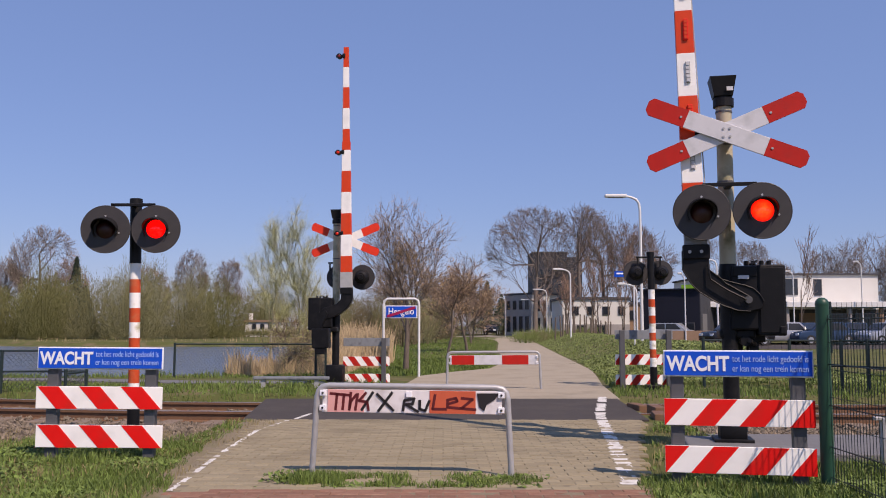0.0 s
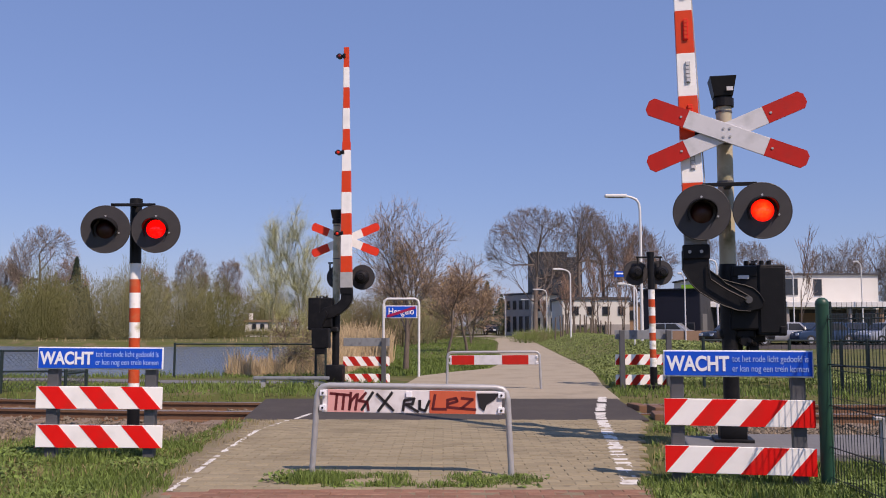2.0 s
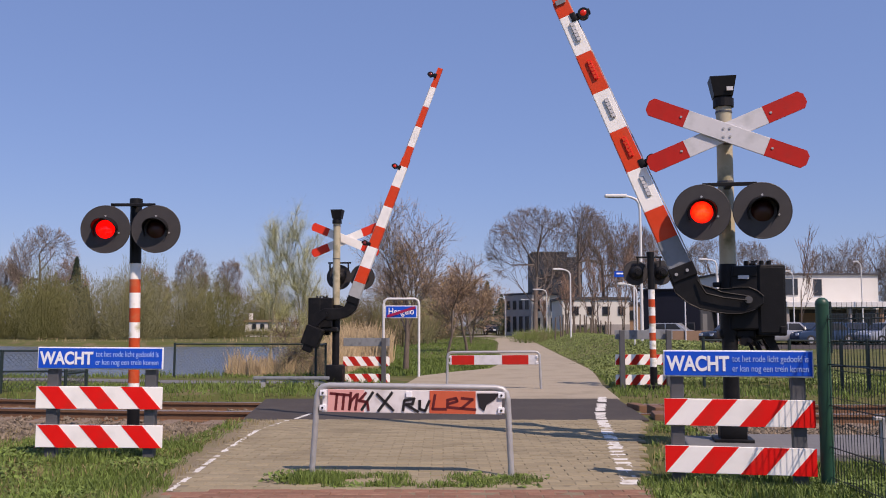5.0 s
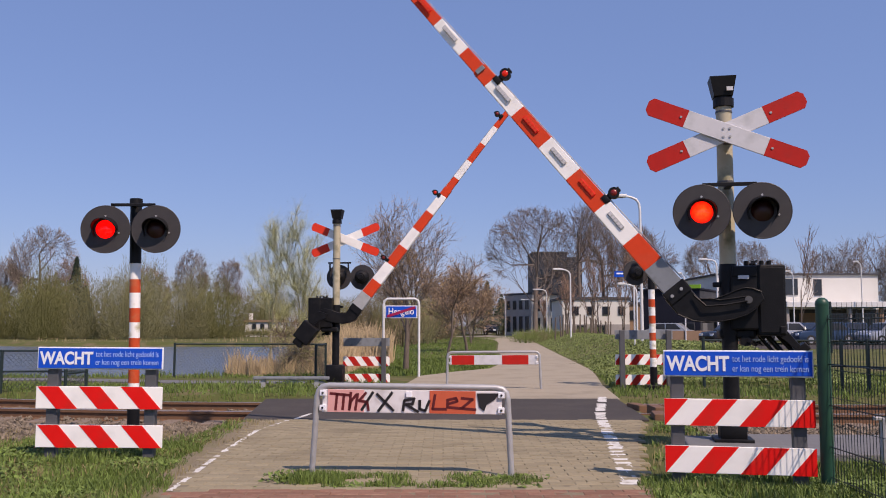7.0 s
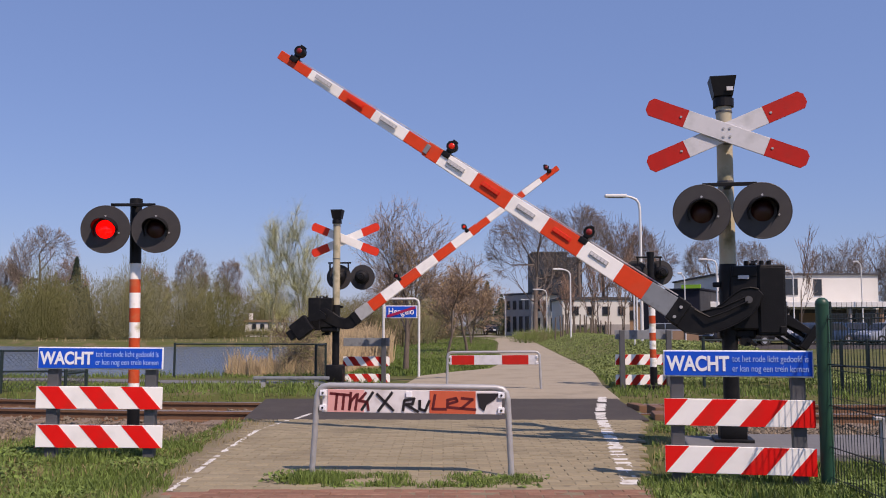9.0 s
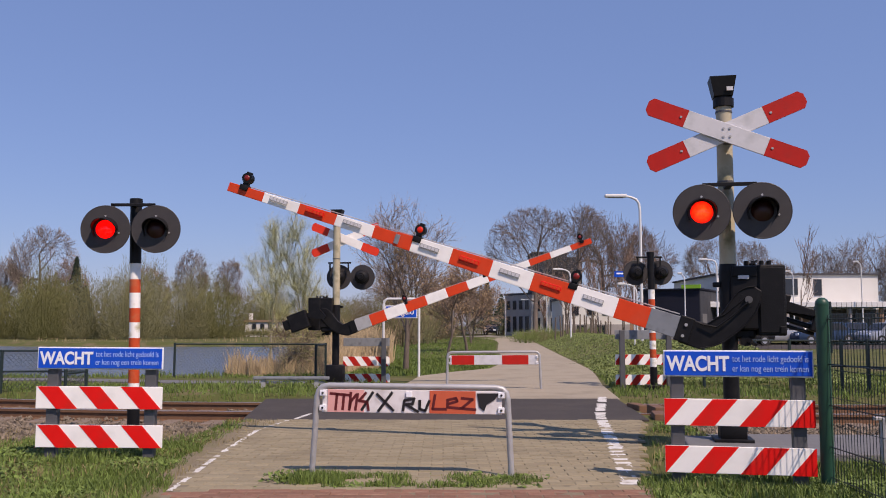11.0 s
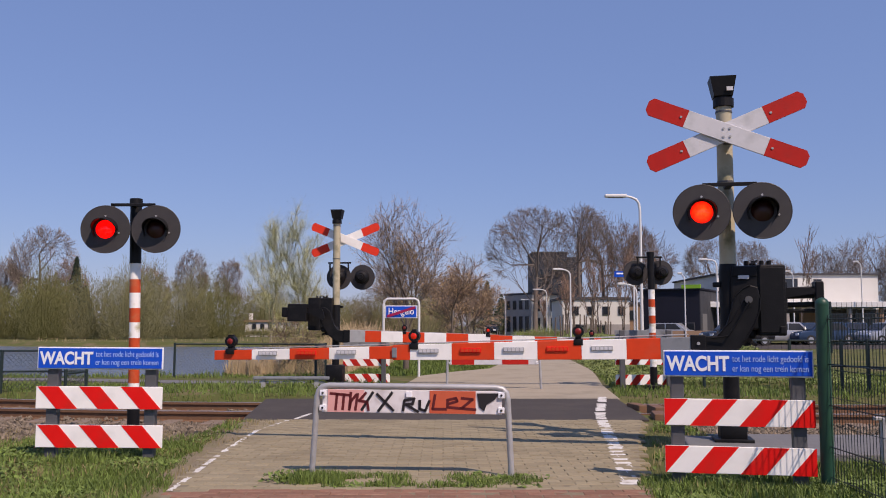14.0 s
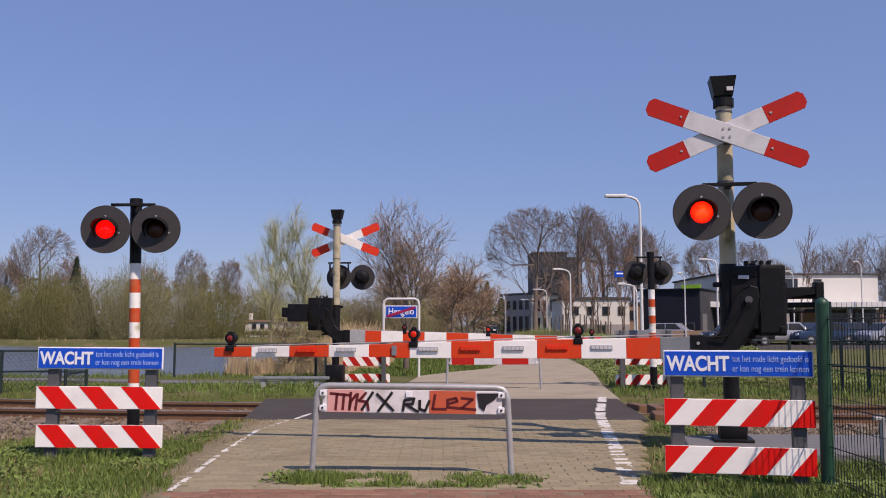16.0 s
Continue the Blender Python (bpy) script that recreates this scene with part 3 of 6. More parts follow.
    part("lamp_bracket", bm, BLACK, t, "black lamp cross arm")
    lz = 2.275 if who == "near" else 2.235
    lamp_head(t, lamp_xy[0], -0.33, lz, 0.262, 0.122, "L", who)
    lamp_head(t, lamp_xy[1], -0.33, lz + 0.005, 0.262, 0.122, "R", who)
    # drive boxes
    dx = piv[0] - 0.18
    bm = B()
    box(bm, (0.17 + dx, 0.06, 1.47), (0.27, 0.34, 0.62), 0.02)
    box(bm, (0.17 + dx, -0.10, 1.72), (0.22, 0.05, 0.1), 0.01)
    part("drive_box", bm, BLACK, t, "black cast drive housing")
    bm = B()
    box(bm, (0.41 + dx, 0.06, 1.445), (0.26, 0.36, 0.68), 0.018)
    box(bm, (0.41 + dx, -0.125, 1.445), (0.22, 0.012, 0.62), 0.005)
    box(bm, (0.50 + dx, -0.13, 1.16), (0.05, 0.03, 0.07), 0.008)
    part("drive_cover", bm, BLACK, t, "flat black drive cover")
    bm = B()
    for k in range(4):
        cyl(bm, (0.20 + dx + 0.07 * k, 0.0, 1.76), (0.20 + dx + 0.07 * k, 0.0, 1.83), 0.022, seg=8)
    cyl(bm, (0.23 + dx, -0.05, 1.79), (0.30 + dx, 0.0, 1.83), 0.012, seg=6)
    part("cable_gland", bm, BLACK, t)
    bm = B()
    box(bm, (0.10 + dx, 0.08, 1.125), (0.34, 0.26, 0.10), 0.025)
    cyl(bm, (0.17 + dx, -0.06, 1.055), (0.17 + dx, 0.1, 1.055), 0.05, seg=16)
    cyl(bm, (0.20 + dx, -0.1, 1.06), (0.27 + dx, 0.05, 1.02), 0.022, seg=8)
    part("drive_bracket", bm, BLACK, t, "black bracket below the drive")
    part("type_plate", box(B(), (0.155 + dx, -0.13, 1.665), (0.10, 0.006, 0.035)), GREYWHITE, t, "small worn type plate")
    part("pivot_cover", cyl(B(), (piv[0], piv[1] - 0.05, 1.446), (piv[0], 0.1, 1.446), 0.075, seg=20), BLACK, t, smooth=True)
    # boom: its own space has the pivot at 0, the boom along -x, lying level
    arm = [(0.49, -0.59), (0.3, -0.59), (0.17, -0.52), (0.086, -0.446), (-0.0, -0.32), (-0.05, -0.23), (-0.1, -0.1), (-0.11, 0.02), (-0.09, 0.12), (-0.02, 0.14), (0.05, 0.105), (0.105, 0.05), (0.135, -0.02), (0.165, -0.13), (0.2, -0.235), (0.285, -0.335), (0.49, -0.345)]
    boom = part("boom", prism(B(), [(-u, v) for u, v in arm], -0.045, 0.045, 0.01), BLACK, t, "black swan-neck boom arm", pose(piv[0], piv[1], 1.446))
    def flange(seq):
        return tube(B(), [(-u, -0.05, v) for u, v in seq], 0.007, 6)
    part("arm_rib", flange(arm[1:8]), BLACK, boom)
    part("arm_rib", flange(arm[9:16]), BLACK, boom)
    part("arm_rib", flange([(0.02, 0.03), (0.16, -0.2), (0.24, -0.27)]), BLACK, boom)
    part("pivot_nut", cyl(B(), (0, -0.085, 0), (0, -0.045, 0), 0.035, seg=12), GREYSTEEL, boom, "grey pivot bolt")
    vc = lambda u: -0.462 - 0.014 * (u - 1)
    thick = 1.0 if who == "near" else 1.14
    hh = lambda u: (0.104 - 0.0098 * (u - 0.6)) * thick

    def section(u0, u1, name, material, shrink=1.0, label=""):
        pts = [(-u0, vc(u0) - hh(u0) * shrink), (-u0, vc(u0) + hh(u0) * shrink), (-u1, vc(u1) + hh(u1) * shrink), (-u1, vc(u1) - hh(u1) * shrink)]
        d = 0.05 * hh(u0) / 0.1 * shrink
        return part(name, prism(B(), pts, -d, d, 0.004), material, boom, label)

    section(0.52, 0.82 * reach, "clamp", CLAMP if who == "near" else PALECLAMP, 1.02, "grey boom clamp")
    part("clamp_block", box(B(), (-0.47, 0, vc(0.5)), (0.14, 0.13, 0.25), 0.01), BLACK, boom)
    for v in (-0.41, -0.52):
        part("bolt", cyl(B(), (-0.47, -0.08, v), (-0.47, -0.06, v), 0.016, seg=8), GALV, boom)
    cuts = [0.82, 1.14, 1.57, 2.0, 2.43, 2.86, 3.29, 3.72, 4.15, 4.58, 5.0, 5.42]
    cuts = [c * reach for c in cuts]
    joint = cuts[6:8]
    for k, (a, b) in enumerate(zip(cuts, cuts[1:])):
        col = k % 2 == 0
        if [a, b] == joint:
            section(a, a + 0.18, "red_section", ORED)
            section(a + 0.18, b, "red_section", ORED, 0.86)
        else:
            section(a, b, "red_section" if col else "white_section", ORED if col else WHITE, 1.0 if b < joint[1] else 0.86)
        c = (a + b) / 2 + 0.02
        if 0.9 < a < cuts[-2] and [a, b] != joint:
            r = part("reflector", box(B(), (-c, -0.055, vc(c) + 0.012), (0.21, 0.012, 0.046), 0.003), RED if col else PALECLAMP, boom, "ribbed reflector strip")
            for j in range(5):
                part("rib", box(B(), (-c - 0.08 + 0.04 * j, -0.062, vc(c) + 0.012), (0.03, 0.006, 0.03)), ORED if col else GREYWHITE, r)
    part("joint_plate", box(B(), (-3.45, -0.05, vc(3.45)), (0.05, 0.012, 0.10), 0.003), CLAMP, boom)
    part("stay_wire", cyl(B(), (-0.55, 0.03, vc(0.6) + 0.13), (-3.45, 0.03, vc(3.4) + 0.085), 0.006, seg=6), GALV, boom)
    part("stay_wire", cyl(B(), (-3.45, 0.03, vc(3.4) + 0.085), (-5.3, 0.03, vc(5.3) + 0.062), 0.005, seg=6), GALV, boom)
    for u, side in ((1.60 * reach, "R"), (3.25 * reach, "L"), (5.24 * reach, "T")):
        zt = vc(u) + hh(u)
        bm = B()
        cyl(bm, (-u, -0.042, zt + 0.085), (-u, 0.042, zt + 0.085), 0.056, seg=20)
        box(bm, (-u, 0, zt + 0.02), (0.06, 0.06, 0.07), 0.006)
        box(bm, (-u, 0, zt - 0.02), (0.09, 0.11, 0.06), 0.006)
        box(bm, (-u, 0, zt + 0.14), (0.05, 0.07, 0.03), 0.006)
        part("lamp_housing", bm, BLACK, boom, "small black boom lamp", smooth=True)
        ln = part("lens", lens_mesh(0.053), [LIT_SMALL, UNLIT_SMALL], boom, "small red boom lamp lens", pose(-u, 0, zt + 0.085))
        LENSES.append((ln, side, who, Vector((-u, 0, zt + 0.085))))
    bm = B()
    for yy in (0.24, 0.29):
        prism(bm, [(-0.06, -0.08), (0.0, -0.12), (0.25, 0.0), (0.70, 0.07), (0.70, 0.115), (0.3, 0.12), (0.0, 0.1)], yy, yy + 0.03)
    part("counterweight_arm", bm, BLACK, boom, "black counterweight arms")
    bm = B()
    if who == "near":
        box(bm, (0.30, 0.34, 0.04), (0.22, 0.16, 0.30), 0.015)
        box(bm, (0.70, 0.32, 0.05), (0.08, 0.18, 0.26), 0.012)
        for v, rr in ((0.095, 0.03), (0.03, 0.022), (-0.05, 0.026), (-0.11, 0.018)):
            cyl(bm, (0.1, 0.33, v), (0.72, 0.33, v + 0.01), rr, seg=10)
    else:
        box(bm, (0.50, 0.30, 0.02), (0.40, 0.20, 0.36), 0.015)
        box(bm, (0.76, 0.30, 0.03), (0.13, 0.16, 0.20), 0.012)
    part("counterweight", bm, BLACK, boom, "black counterweight block")
    bm = B()
    tube(bm, [(-0.35, -0.07, -0.36), (-0.2, -0.09, -0.34), (-0.1, -0.09, -0.2), (0.0, -0.09, -0.02)], 0.009, 6)
    part("cable", bm, BLACK, boom)
    BOOMS.append((boom, who, Vector((piv[0], piv[1], 1.446))))
    return t


barrier_unit(pose(2.785, 8.6, 0, 0, 0, -11), "black and cream half barrier with red-white boom beside paved road", "near", (0.15, -0.175), (-0.265, 0.285), 0.10)
barrier_unit(pose(-2.25, 18.6, 0, 0, 0, 173.7), "black and cream half barrier with red-white boom beyond the track", "far", (0.18, 0.20), (-0.49, 0.02), 0.02, 1.045)


def signal_post(m, label, who, h, r_disc, bands, flip):
    t = thing("signal_post", label, "signal", m, group="light signals of the crossing")
    part("foot", box(B(), (0, 0, 0.03), (0.3, 0.3, 0.1), 0.01), BLACK, t)
    part("post", cyl(B(), (0, 0, 0), (0, 0, bands[0][0]), 0.07, seg=20), BLACK, t, "black lower post", smooth=True)
    for k, (a, b) in enumerate(zip([q[0] for q in bands], [q[0] for q in bands[1:]])):
        part("band", cyl(B(), (0, 0, a), (0, 0, b), 0.062, seg=20), POSTWHITE if k % 2 == 0 else POSTRED, t, "", smooth=True)
    part("post_top", cyl(B(), (0, 0, bands[-1][0]), (0, 0, h), 0.066, seg=20), BLACK, t, "black post top", smooth=True)
    part("cap", cyl(B(), (0, 0, h - 0.09), (0, 0, h), 0.074, seg=20), BLACK, t, smooth=True)
    bm = B()
    box(bm, (0, -0.14, h - 0.09), (0.50, 0.03, 0.035), 0.004)
    box(bm, (0, -0.08, h - 0.09), (0.05, 0.14, 0.035), 0.004)
    for s in (-1, 1):
        box(bm, (s * 0.22, -0.14, h - 0.18), (0.025, 0.03, 0.2), 0.003)
    part("lamp_bracket", bm, BLACK, t, "black lamp cross arm")
    for s, side in ((-1, "L"), (1, "R")):
        lamp_head(t, s * r_disc * 1.04, -0.24, h - 0.385, r_disc, 0.46 * r_disc, side, who)
    return t


signal_post(pose(-3.57, 10.3, -0.05, 0, -0.9, 6), "red-white banded post with two round red lamps", "left", 2.74, 0.27,
            [(0.505,), (0.59,), (0.77,), (0.94,), (1.11,), (1.29,), (1.455,), (1.633,), (1.79,), (1.976,)], 0)
signal_post(pose(4.03, 17.0, 0, 0, 0.4, 180), "red-white banded post with two dark lamp backs", "back", 2.62, 0.235,
            [(0.42,), (0.59,), (0.753,), (0.917,), (1.07,), (1.244,), (1.396,), (1.56,), (1.712,), (1.897,)], 0)


# ---- tubular cycle gates ----
WORNRED = mat("scuffed_red_sheeting", (0.60, 0.12, 0.055), 0.5, spec=0.25, var=0.25, scale=7, dirt=(0.42, 0.06, 0.035), dscale=7, damount=0.7)
WORNWHITE = mat("scuffed_white_sheeting", (0.74, 0.72, 0.72), 0.5, var=0.1, scale=9, dirt=(0.45, 0.41, 0.40), dscale=6, damount=0.8)


def cycle_gate(m, w, h, lean, label, plank, tag):
    t = thing("cycle_gate", label, "barrier rail", m, group="tubular rails across the path")
    bm = B()
    pts = [(-w / 2 - lean, 0, -0.05), (-w / 2, 0, h - 0.09), (-w / 2 + 0.012, 0, h - 0.04), (-w / 2 + 0.04, 0, h - 0.012), (-w / 2 + 0.09, 0, h)]
    pts += [(-x, y, z) for x, y, z in pts[::-1]]
    part("frame", tube(bm, pts, 0.0245, 12), GALV, t, "bent galvanised steel tube", smooth=True)
    z0, z1 = plank
    bw = w - 0.09
    pb = part("plank", box(B(), (0, 0, (z0 + z1) / 2), (bw, 0.03, z1 - z0), 0.004), GREYWHITE if h < 0.705 else WORNWHITE, t, "faded white plank with red fields")
    for a, b in tag:
        part("red_field", box(B(), (bw * ((a + b) / 2 - 0.5), -0.017, (z0 + z1) / 2), (bw * (b - a), 0.006, z1 - z0 - 0.004), 0.001), CROSSRED if h < 0.705 else WORNRED, pb)
    for s in (-1, 1):
        for z in (z0 + 0.035, z1 - 0.03):
            part("bracket", box(B(), (s * (w / 2 - 0.05), -0.024, z), (0.05, 0.02, 0.045), 0.003), SIGNWHITE, t, "small pale bracket")
            part("bolt", cyl(B(), (s * (w / 2 - 0.05), -0.04, z), (s * (w / 2 - 0.05), -0.03, z), 0.009, seg=8), BLACK, t)
    return t, pb


gate, plank = cycle_gate(pose(-0.255, 7.13, 0, 0, 0.5, -4), 1.53, 0.715, 0.035, "galvanised tube rail with a graffiti-sprayed red-white plank", (0.505, 0.688), [(0.03, 0.235), (0.6, 0.855)])
PINK = mat("pink_faded_sheeting", (0.72, 0.36, 0.33), 0.5, var=0.1, scale=9)
plank.children[0].data.materials[0] = PINK
part("centre_clip", box(B(), (-0.02, -0.024, 0.655), (0.05, 0.012, 0.045), 0.003), SIGNWHITE, gate)


def spray_strokes():
    """Loose sprayed letters along the plank; unit is its height."""
    strokes = ["0.2,.9 .9,.82", ".45,.9 .4,.1", ".7,.88 .66,.12", ".95,.95 .9,.1 .95,.5 1.15,.85", "1.2,.9 1.12,.1", "1.5,.95 1.25,.55 1.55,.5 1.6,.1", "1.35,.1 1.75,.98",
               "1.9,.9 2.5,.1", "2.45,.98 1.95,.05", "2.85,.1 2.9,.6 3.25,.7 3.2,.45 2.95,.4 3.4,.05", "3.45,.6 3.45,.2 3.65,.1 3.8,.6", "4.0,.9 3.92,.2 4.4,.2",
               "4.45,.45 4.8,.6 4.75,.75 4.45,.65 4.45,.3 4.9,.25", "4.95,.75 5.35,.7 4.95,.25 5.45,.2"]
    return [[tuple(float(c) for c in p.split(",")) for p in s.split()] for s in strokes]


MAROON = mat("dark_red_spray_paint", (0.11, 0.007, 0.009), 0.6, var=0.25, scale=20)
for number, s in enumerate(spray_strokes()):
    bm = B()
    pts = [(-0.70 + x * 0.222, -0.0215, 0.51 + z * 0.16) for x, z in s]
    for a, b in zip(pts, pts[1:]):
        d = Vector(b) - Vector(a)
        nrm = Vector((-d.z, 0, d.x)).normalized() * 0.0108
        a, b = Vector(a) - d.normalized() * 0.006, Vector(b) + d.normalized() * 0.006
        bm.faces.new([bm.verts.new(p) for p in (a - nrm, b - nrm, b + nrm, a + nrm)])
    part("spray_stroke", bm, SPRAY if 5 < number < 11 else MAROON, plank)
bm = B()
bm.faces.new([bm.verts.new((x, -0.0218, z)) for x, z in ((0.52, 0.67), (0.70, 0.672), (0.66, 0.62), (0.60, 0.585), (0.58, 0.53), (0.54, 0.56), (0.53, 0.62))])
part("spray_patch", bm, SPRAY, plank)
cycle_gate(pose(0.97, 17.0, 0, 0, -0.5, -6), 1.76, 0.70, 0.02, "galvanised tube rail with a red-white plank across the far path", (0.46, 0.64), [(0.02, 0.28), (0.6, 0.9)])


# ---- town sign ----
CANCEL = mat("magenta_red_bar", (0.33, 0.008, 0.07), 0.45, var=0.08)
ts = thing("town_sign", "blue town sign with red bar on pale tube frame", "sign", pose(-0.99, 21.0, 0))
tb = B()
tube(tb, [(-0.42, 0, -0.05), (-0.42, 0, 1.7), (-0.40, 0, 1.79), (-0.33, 0, 1.84), (0.33, 0, 1.84), (0.40, 0, 1.79), (0.42, 0, 1.7), (0.42, 0, -0.05)], 0.03, 10)
part("frame", tb, LAMPPAINT, ts, "pale tubular frame", smooth=True)
tp = part("panel", box(B(), (0, -0.02, 1.53), (0.76, 0.02, 0.30), 0.006), SIGNWHITE, ts, "white-edged blue name panel")
part("panel_face", box(B(), (0, -0.032, 1.53), (0.72, 0.006, 0.26), 0.002), BLUE, tp)
lettering("letters", "Hengelo", 0.22, 0.60, tp, Matrix.Translation((-0.3, -0.047, 1.47)) @ pose(0, 0, 0, 90, 0, 0), SIGNWHITE, split=True, bold=0.002)
part("red_bar", box(B(), (0, -0.052, 1.53), (0.70, 0.004, 0.062), 0, Matrix.Translation((0, 0, 1.53)) @ pose(0, 0, 0, 0, -18, 0) @ Matrix.Translation((0, 0, -1.53))), CANCEL, tp, "dark magenta-red cancelling bar")


# ---- grass and growth ----
def blades(name, spots, material, hmin, hmax, width, seed, parent=None, zfun=None, **tags):
    """Bent grass blades scattered over rectangles (x0, x1, y0, y1, count)."""
    rs = random.Random(seed)
    v, f = [], []
    for x0, x1, y0, y1, n, keep in spots:
        for _ in range(n):
            x, y = rs.uniform(x0, x1), rs.uniform(y0, y1)
            if keep and not keep(x, y):
                continue
            clump = 0.55 + 0.9 * max(0, noise.noise((x * 1.7, y * 1.7, seed)) + 0.35)
            h = rs.uniform(hmin, hmax) * clump
            a, lean = rs.uniform(0, 6.28), rs.uniform(0.1, 0.7) * h
            w = width * rs.uniform(0.6, 1.3)
            cx, cy = math.cos(a), math.sin(a)
            z = (zfun(x, y) if zfun else ground_z(x, y)) - 0.015
            i = len(v)
            b = rs.uniform(0, 6.28)
            wx, wy = math.cos(b) * w, math.sin(b) * w
            v += [(x - wx, y - wy, z), (x + wx, y + wy, z), (x + cx * lean * .4 - wx * .6, y + cy * lean * .4 - wy * .6, z + h * .65), (x + cx * lean * .4 + wx * .6, y + cy * lean * .4 + wy * .6, z + h * .65), (x + cx * lean, y + cy * lean, z + h)]
            f += [(i, i + 1, i + 3, i + 2), (i + 2, i + 3, i + 4)]
    return raw(name, v, f, material, parent, kind="stuff", **tags)


def left_edge(y):
    return float(np.interp(y, [-2, 5.8, 6.3, 7, 8, 9, 10, 11], [-2.0, -1.93, -2.0, -2.14, -2.3, -2.38, -2.38, -2.42]))


def right_edge(y):
    return float(np.interp(y, [-2, 5.5, 6.2, 6.8, 7.5, 9, 10.5], [1.8, 1.55, 1.42, 1.52, 1.68, 2.02, 2.36]))


patch = lambda x, y: noise.noise((x * 0.9, y * 0.9, 7)) > -0.3
keep_l = lambda x, y: x < left_edge(y) - 0.05 + 0.16 * noise.noise((x * 3, y * 3, 2)) and patch(x, y)
keep_r = lambda x, y: x > right_edge(y) + 0.1 * noise.noise((x * 3, y * 3, 4))
grass_tags = dict(label="uneven spring grass with dry patches on the verge", category="grass")
blades("grass", [(-7, -1.9, 5.2, 7.4, 15000, keep_l), (-7, -2.1, 7.4, 9.4, 9000, keep_l), (-3.5, -2.2, 7.8, 11.2, 5200, lambda x, y: x < left_edge(y) + 0.02 and x > -2.75 - 0.25 * noise.noise((x * 2, y * 2, 3)) - 0.5 * max(0, 9 - y)), (-2.9, -1.95, 5.6, 8.2, 6500, lambda x, y: x < left_edge(y) + 0.04 and noise.noise((x * 2.2, y * 2.2, 8)) > -0.22), (-2.9, -2.0, 8.2, 11.2, 3500, lambda x, y: x < left_edge(y) + 0.06 and noise.noise((x * 3, y * 3, 8)) > -0.12)], GRASS, 0.03, 0.10, 0.006, 11, **grass_tags)
blades("grass", [(1.35, 4.2, 5.0, 7.0, 13000, keep_r), (1.5, 2.9, 7.0, 11.0, 6500, lambda x, y: x > right_edge(y) + 0.08 and noise.noise((x * 1.9, y * 1.9, 3)) > 0.02), (3.0, 7, 6.8, 7.95, 5000, None)], GRASS, 0.04, 0.115, 0.0055, 12, **grass_tags)
blades("dry_grass", [(-7, -2.1, 5.2, 10.4, 8000, None), (1.4, 3.8, 5, 7.0, 1100, keep_r), (-2.6, -2.05, 5.6, 11.2, 2400, None), (1.6, 3.2, 7, 10.6, 1600, keep_r)], DRYGRASS, 0.02, 0.08, 0.004, 13, label="dry straw-coloured grass among the green", category="grass")
tuft = lambda cx, cy, rx, ry: (lambda x, y: ((x - cx) / rx) ** 2 + ((y - cy) / ry) ** 2 < 0.4 + 0.6 * abs(noise.noise((x * 6, y * 6, 1))))
blades("grass_tuft", [(-1.4, -0.6, 6.65, 7.4, 5200, tuft(-1.0, 7.0, 0.36, 0.34)), (0.0, 0.85, 6.6, 7.1, 4600, tuft(0.42, 6.88, 0.44, 0.24)), (-0.9, 0.4, 6.62, 7.15, 3600, lambda x, y: noise.noise((x * 4, y * 4, 9)) > -0.02)], GRASS, 0.02, 0.085, 0.0045, 14,
       zfun=lambda x, y: 0.012, label="grass tufts growing round the rail feet", category="grass")
strip = lambda x, y: y > rail_y(x, True) + 1.35 and pond_depth(x, y) < 0.1 and not (-1.3 < x < path_right(y) + 0.05 + 0.12 * noise.noise((x * 2, y * 2, 6))) and not (x < -2.9 and 18.6 < y < 20.5)
blades("grass", [(-16, -1.3, 14.6, 22.4, 20000, strip), (2.8, 12, 14.6, 22, 16000, strip)], GRASS, 0.04, 0.14, 0.010, 15, label="tall green grass beyond the track", category="grass")
far_lawn = lambda x, y: x < float(np.interp(y, [21.3, 23.4, 25, 30, 44, 64, 82], [-0.6, 0.3, 1.25, 2.0, 2.6, 3.9, 4.9])) and pond_depth(x, y) < -0.3
blades("grass", [(-3.5, 2, 21.5, 32, 20000, far_lawn), (-9, 4, 32, 60, 22000, far_lawn), (-6, 5, 60, 90, 7000, far_lawn)], GRASS, 0.04, 0.13, 0.014, 16, label="mown lawn beside the far path", category="grass")
bank = lambda x, y: x > path_right(y) + 0.1 + 0.15 * noise.noise((x, y, 5))
blades("bank_growth", [(3.2, 9, 17.5, 30, 9000, bank), (4.2, 13, 30, 80, 9000, bank)], IVY, 0.04, 0.13, 0.016, 17, label="leafy green growth on the bank", category="undergrowth")


